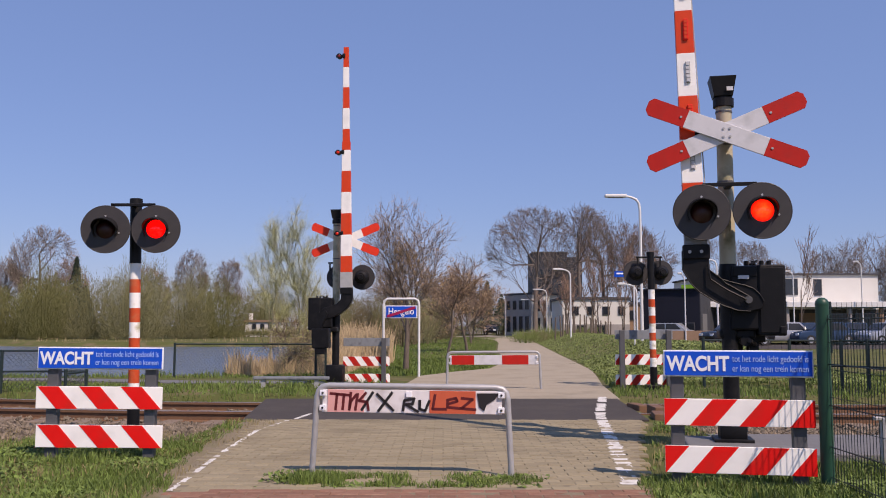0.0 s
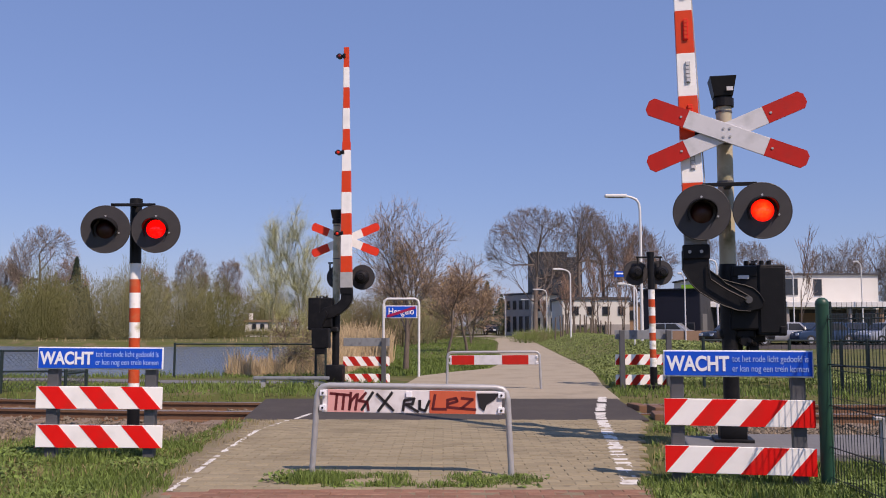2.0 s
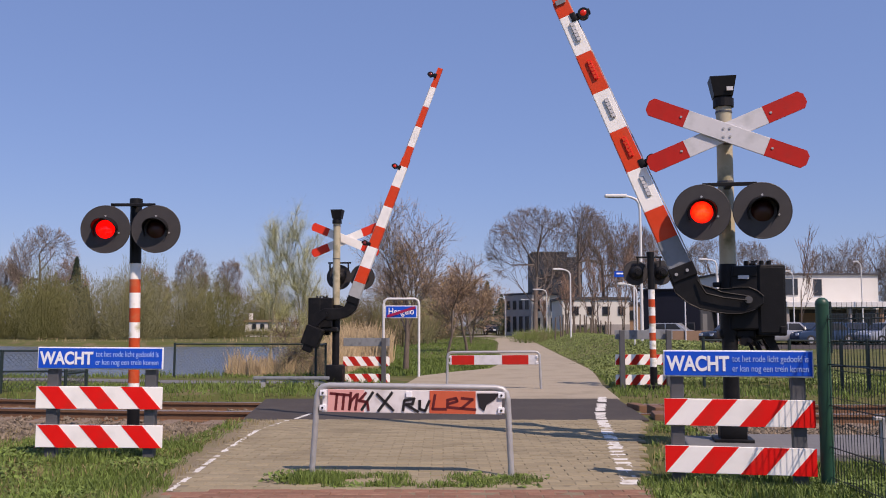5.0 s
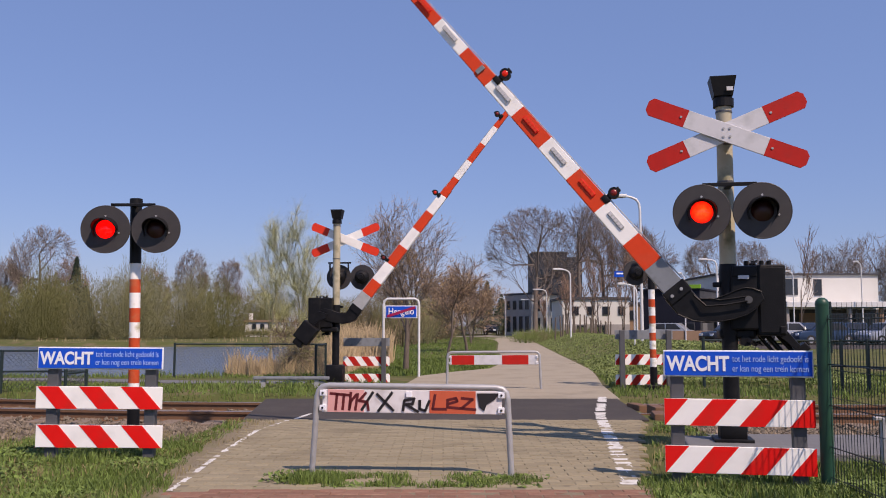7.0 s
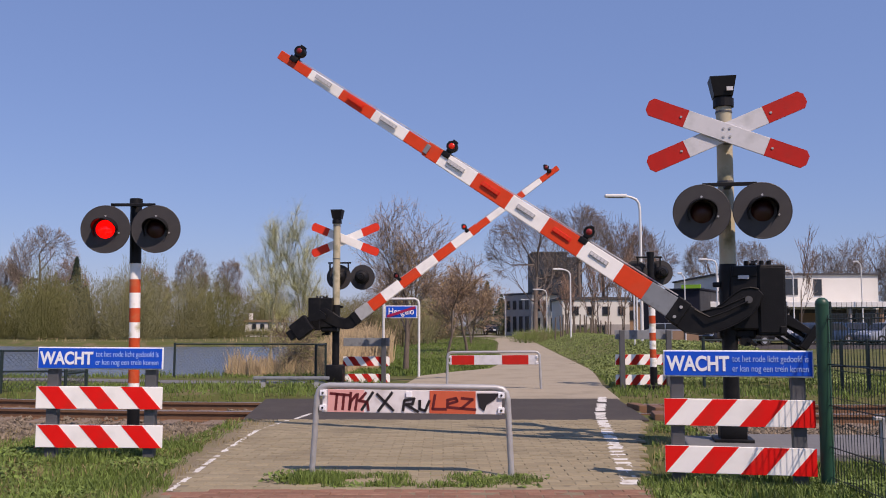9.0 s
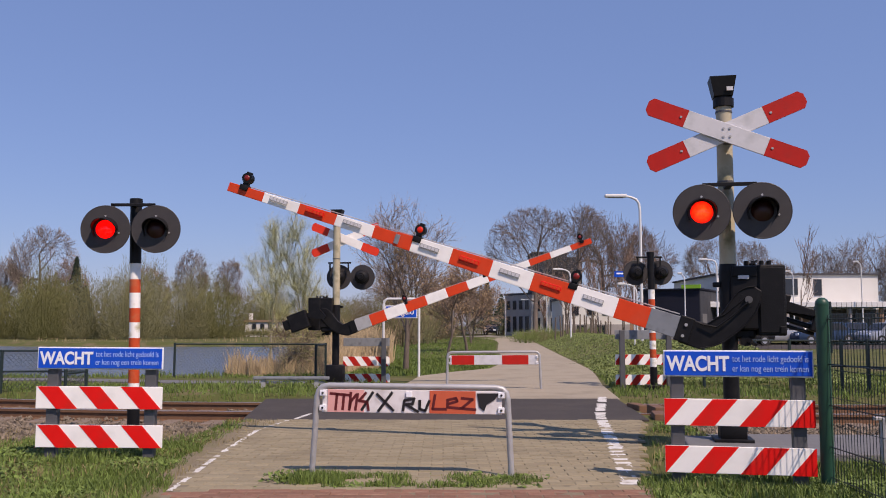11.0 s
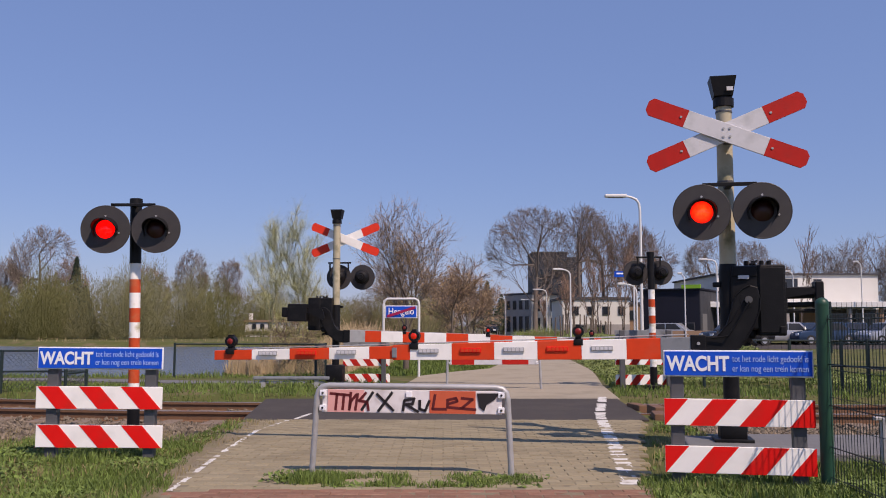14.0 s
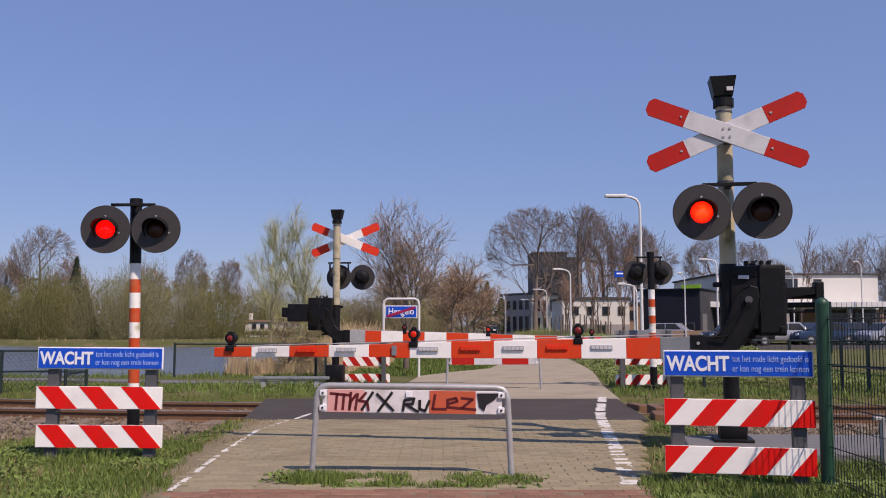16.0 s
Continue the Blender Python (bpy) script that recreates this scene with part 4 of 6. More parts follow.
def leaf_carpet(name, spots, material, size, lift, seed, **tags):
    """Small broad leaves lying at all angles over the ground."""
    rs = random.Random(seed)
    v, f = [], []
    for x0, x1, y0, y1, n, keep in spots:
        for _ in range(n):
            x, y = rs.uniform(x0, x1), rs.uniform(y0, y1)
            if keep and not keep(x, y):
                continue
            s = size * rs.uniform(0.5, 1.3)
            heap = lift * max(0, 0.3 + noise.noise((x * 1.5, y * 1.5, seed)) + 0.4 * noise.noise((x * 5, y * 5, seed)))
            c = Vector((x, y, ground_z(x, y) + heap * rs.uniform(0.2, 1.0)))
            nrm = Vector((rs.gauss(0, .55), rs.gauss(0, .55) - 0.25, 1)).normalized()
            u = nrm.orthogonal().normalized()
            u.rotate(Matrix.Rotation(rs.uniform(0, 6.28), 3, nrm))
            w = nrm.cross(u)
            i = len(v)
            v += [tuple(c - u * s), tuple(c + w * s * .55), tuple(c + u * s), tuple(c - w * s * .55)]
            f.append((i, i + 1, i + 2, i + 3))
    return raw(name, v, f, material, kind="stuff", **tags)


leaf_carpet("bank_leaves", [(3.2, 9, 17.5, 30, 42000, bank), (4.2, 13, 30, 80, 42000, bank)], IVY, 0.034, 0.14, 18, label="leafy green ground cover on the bank", category="undergrowth")
leaf_carpet("verge_leaves", [(-7, -2.0, 5.2, 9.3, 24000, keep_l), (1.35, 4.2, 5.0, 7.1, 18000, keep_r), (1.5, 2.9, 7.0, 11.0, 3000, lambda x, y: x > right_edge(y) + 0.08 and noise.noise((x * 1.9, y * 1.9, 3)) > 0.02), (-1.4, 0.85, 6.62, 7.3, 2600, lambda x, y: noise.noise((x * 3, y * 5, 12)) > 0.1), (-16, -1.3, 14.6, 19, 6000, strip)], GRASS, 0.022, 0.07, 19, label="small green weeds among the verge grass", category="weeds")
DIRT = mat("trodden_bare_soil", (0.19, 0.155, 0.095), 0.95, var=0.25, scale=20, bump=0.5, bscale=60, dirt=(0.14, 0.13, 0.05), dscale=2.5, damount=0.8)
rv0, rf0 = [], []
ys = np.linspace(5.4, 11.32, 60)
for y in ys:
    for u, hgt in ((0.03, 0.0), (-0.04, 0.012), (-0.09, 0.014), (-0.15, 0.004), (-0.24, -0.04)):
        x = float(np.interp(y, [5, 6, 7, 8.4, 11.3], [-1.93, -1.93, -2.12, -2.24, -2.36])) + u * (1 + 0.4 * noise.noise((y * 1.3, 1, 0)))
        rv0.append((x, y, 0.006 + hgt * (1 + 1.2 * noise.noise((x * 5, y * 5, 2)))))
rf0 = [(j * 5 + i + 1, j * 5 + i, j * 5 + 5 + i, j * 5 + 6 + i) for j in range(59) for i in range(4)]
raw("soil_ridge", rv0, rf0, DIRT, label="bare trodden soil along the paving edge", category="soil", kind="structure").data.shade_smooth()


def reeds(name, x0, x1, y0, y1, n, h0, h1, seed, keep=None):
    rs = random.Random(seed)
    v, f = [], []
    for _ in range(n):
        x, y = rs.uniform(x0, x1), rs.uniform(y0, y1)
        if keep and not keep(x, y):
            continue
        h = rs.uniform(h0, h1) * (0.6 + 0.6 * abs(noise.noise((x * 1.1, y * 0.6, seed))))
        dx, dy, w = rs.uniform(-.22, .22) * h, rs.uniform(-.2, .2) * h, rs.uniform(.006, .013)
        z = max(ground_z(x, y), -0.4) - 0.05
        i = len(v)
        v += [(x - w, y, z), (x + w, y, z), (x + dx * .6 + w * .8, y + dy * .6, z + h * .7), (x + dx * .6 - w * .8, y + dy * .6, z + h * .7), (x + dx * 1.2, y + dy, z + h)]
        f += [(i, i + 1, i + 2, i + 3), (i + 3, i + 2, i + 4)]
    return raw(name, v, f, REED, kind="stuff", label="dry tan reeds along the pond edge", category="reeds")


reeds("reeds", -5.6, -2.3, 21.8, 25.5, 6500, 0.4, 1.0, 21, lambda x, y: x > -5.2 + 1.2 * noise.noise((x, y, 2)))
reeds("reeds", -4.5, -1.6, 24, 40, 6000, 0.7, 1.7, 22, lambda x, y: -1.6 < pond_depth(x, y) < 1.0)
reeds("reeds", -70, -4, 67.5, 71, 450, 0.25, 0.55, 23)


# ---- trees ----
def grow(seed, height, levels, spread, ratio, trunk_r, fork, sway, up, first):
    """Limbs as tapered segments: (from, to, radius, radius, level)."""
    rs = random.Random(seed)
    segs = []

    def limb(p, d, length, r, lv):
        steps = 4 if lv < 2 else 2
        for s in range(steps):
            d = (d + Vector((rs.gauss(0, sway), rs.gauss(0, sway), rs.gauss(0, sway) + up * 0.12))).normalized()
            q = p + d * (length / steps)
            r2 = r * (0.86 if lv < 2 else 0.7)
            segs.append((p, q, r, r2, lv))
            p, r = q, r2
            if lv < levels and (lv > 0 or s >= first):
                for _ in range(fork if s == steps - 1 else max(1, fork - 1)):
                    a = rs.uniform(0, 6.28)
                    side = d.orthogonal().normalized()
                    side.rotate(Matrix.Rotation(a, 3, d))
                    nd = (d * rs.uniform(0.55, 1.0) + side * spread * rs.uniform(0.5, 1.1)).normalized()
                    limb(p, nd, length * ratio * rs.uniform(0.7, 1.15), r * rs.uniform(0.45, 0.65), lv + 1)

    limb(Vector((0, 0, -0.1)), Vector((0, 0, 1)), height * 0.42, trunk_r, 0)
    top = max(s[1].z for s in segs)
    k = height / top
    return [(a * k, b * k, r0, r1, lv) for a, b, r0, r1, lv in segs]


def limb_mesh(segs, thin, min_r):
    v, f = [], []
    for a, b, r0, r1, lv in segs:
        n = 7 if lv == 0 else (4 if lv == 1 else 3)
        d = (b - a)
        if d.length < 1e-4:
            continue
        q = d.to_track_quat("Z", "Y")
        i = len(v)
        for p, r in ((a, max(r0, min_r)), (b, max(r1, min_r * 0.7))):
            for k in range(n):
                w = q @ Vector((math.cos(6.2832 * k / n) * r, math.sin(6.2832 * k / n) * r, 0))
                v.append(tuple(p + w))
        f += [(i + k, i + (k + 1) % n, i + n + (k + 1) % n, i + n + k) for k in range(n)]
    return v, f


def crown_mesh(segs, levels, per, length, width, leaf, leaves, seed, droop=0.0):
    """Twigs as thin slips on the outer limbs, and small leaves or buds."""
    rs = random.Random(seed)
    tv, tf, lv, lf = [], [], [], []
    for a, b, r0, r1, l in segs:
        if l < levels - 1:
            continue
        for _ in range(per):
            p = a.lerp(b, rs.random())
            d = ((b - a).normalized() + Vector((rs.gauss(0, .42), rs.gauss(0, .42), rs.gauss(0, .38) - droop))).normalized()
            e = p + d * length * rs.uniform(0.4, 1.2)
            s = Vector((rs.gauss(0, 1), rs.gauss(0, 1), rs.gauss(0, .4))).normalized() * width
            i = len(tv)
            tv += [tuple(p - s), tuple(p + s), tuple(e)]
            tf.append((i, i + 1, i + 2))
            for _ in range(leaves):
                c = p.lerp(e, rs.uniform(0.2, 1.1)) + Vector((rs.gauss(0, leaf), rs.gauss(0, leaf), rs.gauss(0, leaf)))
                u = Vector((rs.gauss(0, 1), rs.gauss(0, 1), rs.gauss(0, 1))).normalized() * leaf
                w = u.orthogonal().normalized() * leaf * 0.6
                i = len(lv)
                lv += [tuple(c - u), tuple(c + w), tuple(c + u), tuple(c - w)]
                lf.append((i, i + 1, i + 2, i + 3))
    return tv, tf, lv, lf


def tree(name, label, m, seed, height, levels=3, spread=0.75, ratio=0.62, trunk_r=0.12, fork=3, sway=0.12, up=1.0, first=1, per=5, tl=0.5, tw=0.012, leaf=0.03, leaves=1, bark=None, twig=None, foliage=None, droop=0.0, min_r=0.008, group="", category="tree"):
    t = thing(name, label, category, m, group)
    segs = grow(seed, height, levels, spread, ratio, trunk_r, fork, sway, up, first)
    v, f = limb_mesh(segs, 0, min_r)
    raw("trunk", v, f, bark or BARK, t, label="branching grey-brown trunk and limbs").data.shade_smooth()
    tv, tf, lv, lf = crown_mesh(segs, levels, per, tl, tw, leaf, leaves, seed + 1, droop)
    raw("twig_spray", tv, tf, twig or TWIG, t, label="fine bare twigs", kind="stuff")
    if lf:
        raw("crown", lv, lf, foliage or BUDS, t, label="sparse spring leaves and buds", kind="stuff")
    return t


# beside the far path: a budding maple, a small one behind it, saplings down the lane
tree("budding_tree", "bare tree with bronze-olive spring buds on the lawn", pose(-1.0, 24.0, 0, 0, 0, 40), 31, 4.7, 4, 0.66, 0.62, 0.085, 3, 0.06, 1.0, 1, 1, 0.40, 0.0035, 0.018, 2, foliage=BRONZE, min_r=0.005, group="trees along the path")
tree("budding_tree", "low bronze-budded tree behind the taller one", pose(0.15, 30.0, 0, 0, 0, 10), 32, 3.6, 4, 0.85, 0.62, 0.055, 2, 0.10, 0.7, 1, 1, 0.4, 0.004, 0.014, 1, foliage=BRONZE, min_r=0.005, group="trees along the path")
for x, y, h, s, rz in ((1.15, 42, 4.4, 33, 0), (1.9, 60, 5.2, 34, 50), (2.6, 78, 5.6, 35, 100), (0.4, 90, 7.5, 36, 30), (-3.5, 74, 6.5, 37, 0), (-1.5, 100, 7.0, 38, 80)):
    tree("young_tree", "young reddish-brown bare tree along the path", pose(x, y, 0, 0, 0, rz), s, h, 3, 0.8, 0.62, 0.08, 3, 0.12, 0.8, 1, 4, 0.7, 0.012, 0.035, 1, twig=TWIG, foliage=BRONZE, min_r=0.014, group="trees along the path")
WILLOWBARK = mat("pale_willow_bark", (0.30, 0.27, 0.17), 0.9, var=0.2)
# willow at the pond's rim
tree("willow_tree", "pale green willow with fine hanging twigs by the pond", pose(-4.95, 31, -0.2, 0, 0, 0), 41, 5.45, 4, 0.40, 0.6, 0.05, 2, 0.12, 2.2, 0, 8, 0.6, 0.0035, 0.013, 3, bark=WILLOWBARK, foliage=WILLOW, twig=WILLOW, droop=0.3, min_r=0.006)
tree("willow_tree", "pale green willow behind the pond reeds", pose(-7.0, 36, -0.2, 0, 0, 70), 42, 4.9, 4, 0.45, 0.6, 0.05, 2, 0.12, 2.0, 0, 8, 0.6, 0.0035, 0.013, 3, bark=WILLOWBARK, foliage=WILLOW, twig=WILLOW, droop=0.3, min_r=0.006)
tree("shrub", "leafless brown shrub in the reeds", pose(-4.15, 22.4, -0.2), 43, 1.7, 3, 0.9, 0.7, 0.03, 3, 0.15, 0.6, 0, 3, 0.25, 0.004, 0.02, 1, foliage=BUDS, min_r=0.005, category="shrub")

def oak_limbs(seed, height, radius, bole, levels):
    """Limbs that fork inside a rounded crown and stop at its outline."""
    rs = random.Random(seed)
    mid, half = (height + bole) / 2, (height - bole) / 2
    segs = []

    def room(p, d):
        q = Vector((p.x / radius, p.y / radius, (p.z - mid) / half))
        e = Vector((d.x / radius, d.y / radius, d.z / half))
        a, b2, c = e.dot(e), q.dot(e), q.dot(q) - 1
        return max(0.0, (-b2 + math.sqrt(max(0.0, b2 * b2 - a * c))) / a)

    def limb(p, d, r, lv):
        length = room(p, d) * (rs.uniform(0.40, 0.56) if lv < levels else rs.uniform(0.6, 1.0))
        if length < 0.15:
            return
        steps = 3 if lv < levels else 2
        for k in range(steps):
            d = (d + Vector((rs.gauss(0, .09), rs.gauss(0, .09), rs.gauss(0, .09) + 0.012))).normalized()
            q = p + d * (length / steps)
            segs.append((p, q, r, r * 0.84, lv))
            p, r = q, r * 0.84
            if lv < levels:
                for _ in range(2 if k == steps - 1 else (1 if k == 1 or lv < 3 else 0)):
                    side = d.orthogonal().normalized()
                    side.rotate(Matrix.Rotation(rs.uniform(0, 6.28), 3, d))
                    limb(p, (d + side * rs.uniform(0.4, 1.0)).normalized(), r * rs.uniform(0.5, 0.72), lv + 1)

    p, r = Vector((0, 0, -0.1)), height * 0.024
    lean = Vector((rs.gauss(0, .04), rs.gauss(0, .04), 1))
    for k in range(6):
        q = p + lean * ((bole * 1.05 + half * 0.55) / 6) + Vector((rs.gauss(0, .05), rs.gauss(0, .05), 0))
        segs.append((p, q, r, r * 0.88, 0))
        p, r = q, r * 0.88
        if k >= 2:
            for _ in range(2):
                a = rs.uniform(0, 6.28)
                limb(p, Vector((math.cos(a), math.sin(a), rs.uniform(0.0, 0.95))).normalized(), r * rs.uniform(0.5, 0.7), 1)
    limb(p, Vector((rs.gauss(0, .2), rs.gauss(0, .2), 1)).normalized(), r, 1)
    return segs


def oak(x, y, height, radius, seed, label, group, bole=0.2, levels=4, per=2, tl=0.7, tw=0.010, twig=None):
    t = thing("bare_oak", label, "tree", pose(x, y, 0), group)
    segs = oak_limbs(seed, height, radius, height * bole, levels)
    v, f = limb_mesh(segs, 0, 0.016)
    raw("trunk", v, f, DARKBARK, t, label="branching dark trunk and limbs").data.shade_smooth()
    tv, tf, lv, lf = crown_mesh(segs, levels, per, tl, tw, 0.03, 0, seed + 1)
    raw("twig_spray", tv, tf, twig or TWIGGREY, t, label="fine bare twigs", kind="stuff")
    return t


TWIGPALE = mat("pale_beige_twigs", (0.44, 0.34, 0.25), 0.9, var=0.2, scale=3, island=0.3)
TWIGRED = mat("reddish_brown_twigs", (0.36, 0.22, 0.15), 0.9, var=0.2, scale=3, island=0.3)
# tall bare trees beyond the lane
for x, y, h, rad, s, tw in ((9.9, 95, 13.9, 4.9, 51, TWIGGREY), (15.0, 98, 14.6, 3.7, 52, TWIGGREY), (19.2, 104, 15.0, 3.2, 53, TWIGGREY), (22.0, 102, 13.2, 2.8, 54, TWIGRED), (24.6, 104, 12.8, 3.2, 55, TWIGRED),
                         (33.2, 110, 12.1, 3.0, 56, TWIGGREY), (38.6, 112, 12.1, 2.9, 60, TWIGGREY), (42.8, 114, 9.8, 2.2, 61, TWIGGREY)):
    oak(x, y, h * 1.02, rad * 1.12, s, "tall leafless tree with a wide fine crown", "bare trees on the skyline", 0.36, 5, 3, 0.55, 0.008, tw)
for x, y, h, rad, s in ((49.5, 115, 12.2, 3.0, 57), (53.2, 116, 13.2, 3.2, 58), (57.2, 117, 13.8, 3.2, 59), (60.5, 115, 14.0, 3.5, 62), (46.8, 120, 9.8, 2.4, 63), (65, 118, 13, 3.4, 65)):
    oak(x, y, h, rad, s, "grey leafless tree on the skyline", "bare trees on the skyline", 0.1, 5, 3, 0.6, 0.012)
for x, y, h, s in ((12.8, 72, 6.6, 71), (14.2, 76, 9.6, 72), (10.9, 76, 5.6, 73), (15.5, 76, 9.0, 74), (9.6, 84, 5.2, 76), (25.5, 63, 8.3, 75), (9.2, 66, 5.0, 77), (11.6, 69, 5.8, 78), (13.0, 76, 8.0, 79), (14.2, 70, 6.0, 86), (17.0, 78, 9.4, 87), (10.4, 70, 4.6, 88)):
    tree("young_tree", "slender reddish bare tree before the houses", pose(x, y, 0, 0, 0, s * 11), s, h, 3, 0.42, 0.6, 0.07, 2, 0.06, 1.8, 1, 3, 0.6, 0.010, 0.03, 0, twig=TWIGRED, foliage=BRONZE, min_r=0.018, group="trees before the houses")
# across the pond
for x, y, h, rad, s, bo, tw in ((-47.2, 104, 13.2, 4.0, 81, 0.3, TWIGPALE), (-42.0, 98, 8.6, 2.6, 82, 0.2, TWIGRED), (-28.0, 98, 9.8, 1.9, 83, 0.3, TWIGGREY), (-24.3, 100, 8.9, 1.7, 84, 0.3, TWIGGREY), (-53, 106, 9.8, 2.4, 85, 0.2, TWIGGREY), (-33.5, 100, 8.2, 2.8, 89, 0.1, TWIGPALE)):
    oak(x, y, h, rad, s, "leafless tree across the pond", "trees across the pond", bo, 5, 3, 0.6, 0.010, tw)


def thicket(x, y, w, d, h, seed, material, label, n=11500):
    """A rounded bush: clouds of fine upright sprigs and small leaves over a lumpy dome, thinning outwards."""
    rs = random.Random(seed)
    t = thing("thicket_bush", label, "bush", pose(x, y, 0, 0, 0, 0), group="thicket bushes")
    sv, sf, lv, lf = [], [], [], []
    for _ in range(n):
        a, e = rs.uniform(0, 6.28), math.asin(rs.uniform(-0.7, 1))
        r = rs.random() ** 0.45
        u = Vector((math.cos(a) * math.cos(e), math.sin(a) * math.cos(e), math.sin(e)))
        lump = 1 + 0.30 * noise.noise(u * 2.6 + Vector((seed, 0, 0))) + 0.12 * noise.noise(u * 7 + Vector((seed, 3, 0)))
        c = Vector((u.x * w / 2, u.y * d / 2, h * 0.36 + u.z * h * 0.62)) * r * lump
        c.z = max(rs.uniform(0.02, 0.5), c.z + h * 0.04 * (1 - r))
        if rs.random() < 0.5:
            g = (u * 0.5 + Vector((rs.gauss(0, .45), rs.gauss(0, .45), 0.9))).normalized() * rs.uniform(.25, .6)
            o = g.orthogonal().normalized() * 0.016
            i = len(sv)
            sv += [tuple(c - o), tuple(c + o), tuple(c + g)]
            sf.append((i, i + 1, i + 2))
        else:
            g = Vector((rs.gauss(0, 1), rs.gauss(0, 1), rs.gauss(0, 1.3))).normalized() * rs.uniform(.03, .065)
            o = g.orthogonal().normalized() * g.length * 0.5
            i = len(lv)
            lv += [tuple(c - g), tuple(c + o), tuple(c + g), tuple(c - o)]
            lf.append((i, i + 1, i + 2, i + 3))
    for k in range(7):
        px, py = rs.gauss(0, w * .12), rs.gauss(0, d * .12)
        i = len(sv)
        sv += [(px - .05, py, -0.1), (px + .05, py, -0.1), (px * 2.2, py * 2.2, h * 0.8)]
        sf.append((i, i + 1, i + 2))
    raw("twig_spray", sv, sf, material, t, kind="stuff", label="fine upright sprigs")
    raw("crown", lv, lf, material, t, kind="stuff", label="ragged spring foliage")
    return t


rs0 = random.Random(77)
TH2 = mat("brown_thicket_leaf", (0.15, 0.122, 0.066), 0.9, var=0.3, scale=0.25, island=0.15)
TH3 = mat("pale_olive_thicket_leaf", (0.172, 0.168, 0.075), 0.9, var=0.3, scale=0.25, island=0.15)
for k in range(29):
    x = -58 + k * 2.05 + rs0.uniform(-.6, .6)
    y = 77 + rs0.uniform(0, 10) + (0 if k % 2 else 6)
    h = rs0.uniform(0.86, 1.1) * float(np.interp(x, [-60, -42, -37, -35.5, -33, -31.5, -29, -26, -24.6, -17, -7, 0], [6.0, 5.7, 5.7, 6.4, 6.4, 6.3, 7.2, 7.2, 5.3, 5.1, 4.6, 4.4]))
    if -0.235 < x / y < -0.145:  # set back behind the white houses
        x, y, h = x * (y + 27) / y, y + 27, h * 1.25
    thicket(x, y, rs0.uniform(4.6, 6.4), 4.4, h, 200 + k, (THICKET, TH2, TH3)[0 if x < -34 else (2 if x < -24.5 else k % 3)], ("dense olive thicket across the pond", "brownish bare thicket across the pond", "pale spring-green thicket across the pond")[k % 3])
for k in range(9):
    thicket(-2.2 + k * 0.35 + rs0.uniform(-.3, .3), 52 + k * 5.5, 2.6, 2.6, rs0.uniform(2.2, 3.6), 240 + k, (TH2, TH3)[k % 2], "brownish hedge bush beyond the lawn", 1500)
for k in range(12):
    thicket(2 + k * 3.1 + rs0.uniform(-.5, .5), 118 + rs0.uniform(0, 6), 5, 3, rs0.uniform(3.0, 5.0), 260 + k, (TH2, THICKET)[k % 2], "far brown bush on the skyline", 2000)
for k in range(9):
    thicket(5.8 + k * 0.95, 62 + k * 2.2 + rs0.uniform(-1, 1), 2.2, 1.8, rs0.uniform(0.7, 1.3), 280 + k, (IVY, TH3)[k % 2], "low green hedge along the lane", 1000)


def conifer(x, y, h, r, seed):
    rs = random.Random(seed)
    t = thing("conifer", "dark green conifer on the skyline", "tree", pose(x, y, 0), group="conifers")
    part("trunk", cyl(B(), (0, 0, -0.1), (0, 0, h * 0.95), 0.16, 0.03, 8), DARKBARK, t)
    v, f = [], []
    for _ in range(2200):
        k = rs.random() ** 0.8
        z = h * (0.12 + 0.88 * k)
        rr = r * (1 - k) * rs.uniform(0.3, 1.1) + 0.05
        a = rs.uniform(0, 6.28)
        c = Vector((math.cos(a) * rr, math.sin(a) * rr, z - rr * 0.3))
        u = Vector((math.cos(a), math.sin(a), -0.5)).normalized() * rs.uniform(.12, .3)
        o = Vector((-math.sin(a), math.cos(a), rs.uniform(-.4, .4))) * 0.09
        i = len(v)
        v += [tuple(c - u), tuple(c + o), tuple(c + u), tuple(c - o)]
        f.append((i, i + 1, i + 2, i + 3))
    raw("crown", v, f, CONIFER, t, kind="stuff", label="dark needled crown")


for x, y, h, r, s in ((5.9, 118, 7.2, 2.2, 91), (-38.3, 92, 8.4, 1.7, 92), (-33.6, 83, 4.9, 1.5, 93), (8.2, 124, 5.6, 2.0, 94), (-58, 96, 8.6, 2.4, 95), (-25.4, 96, 4.9, 1.3, 96)):
    conifer(x, y, h, r, s)


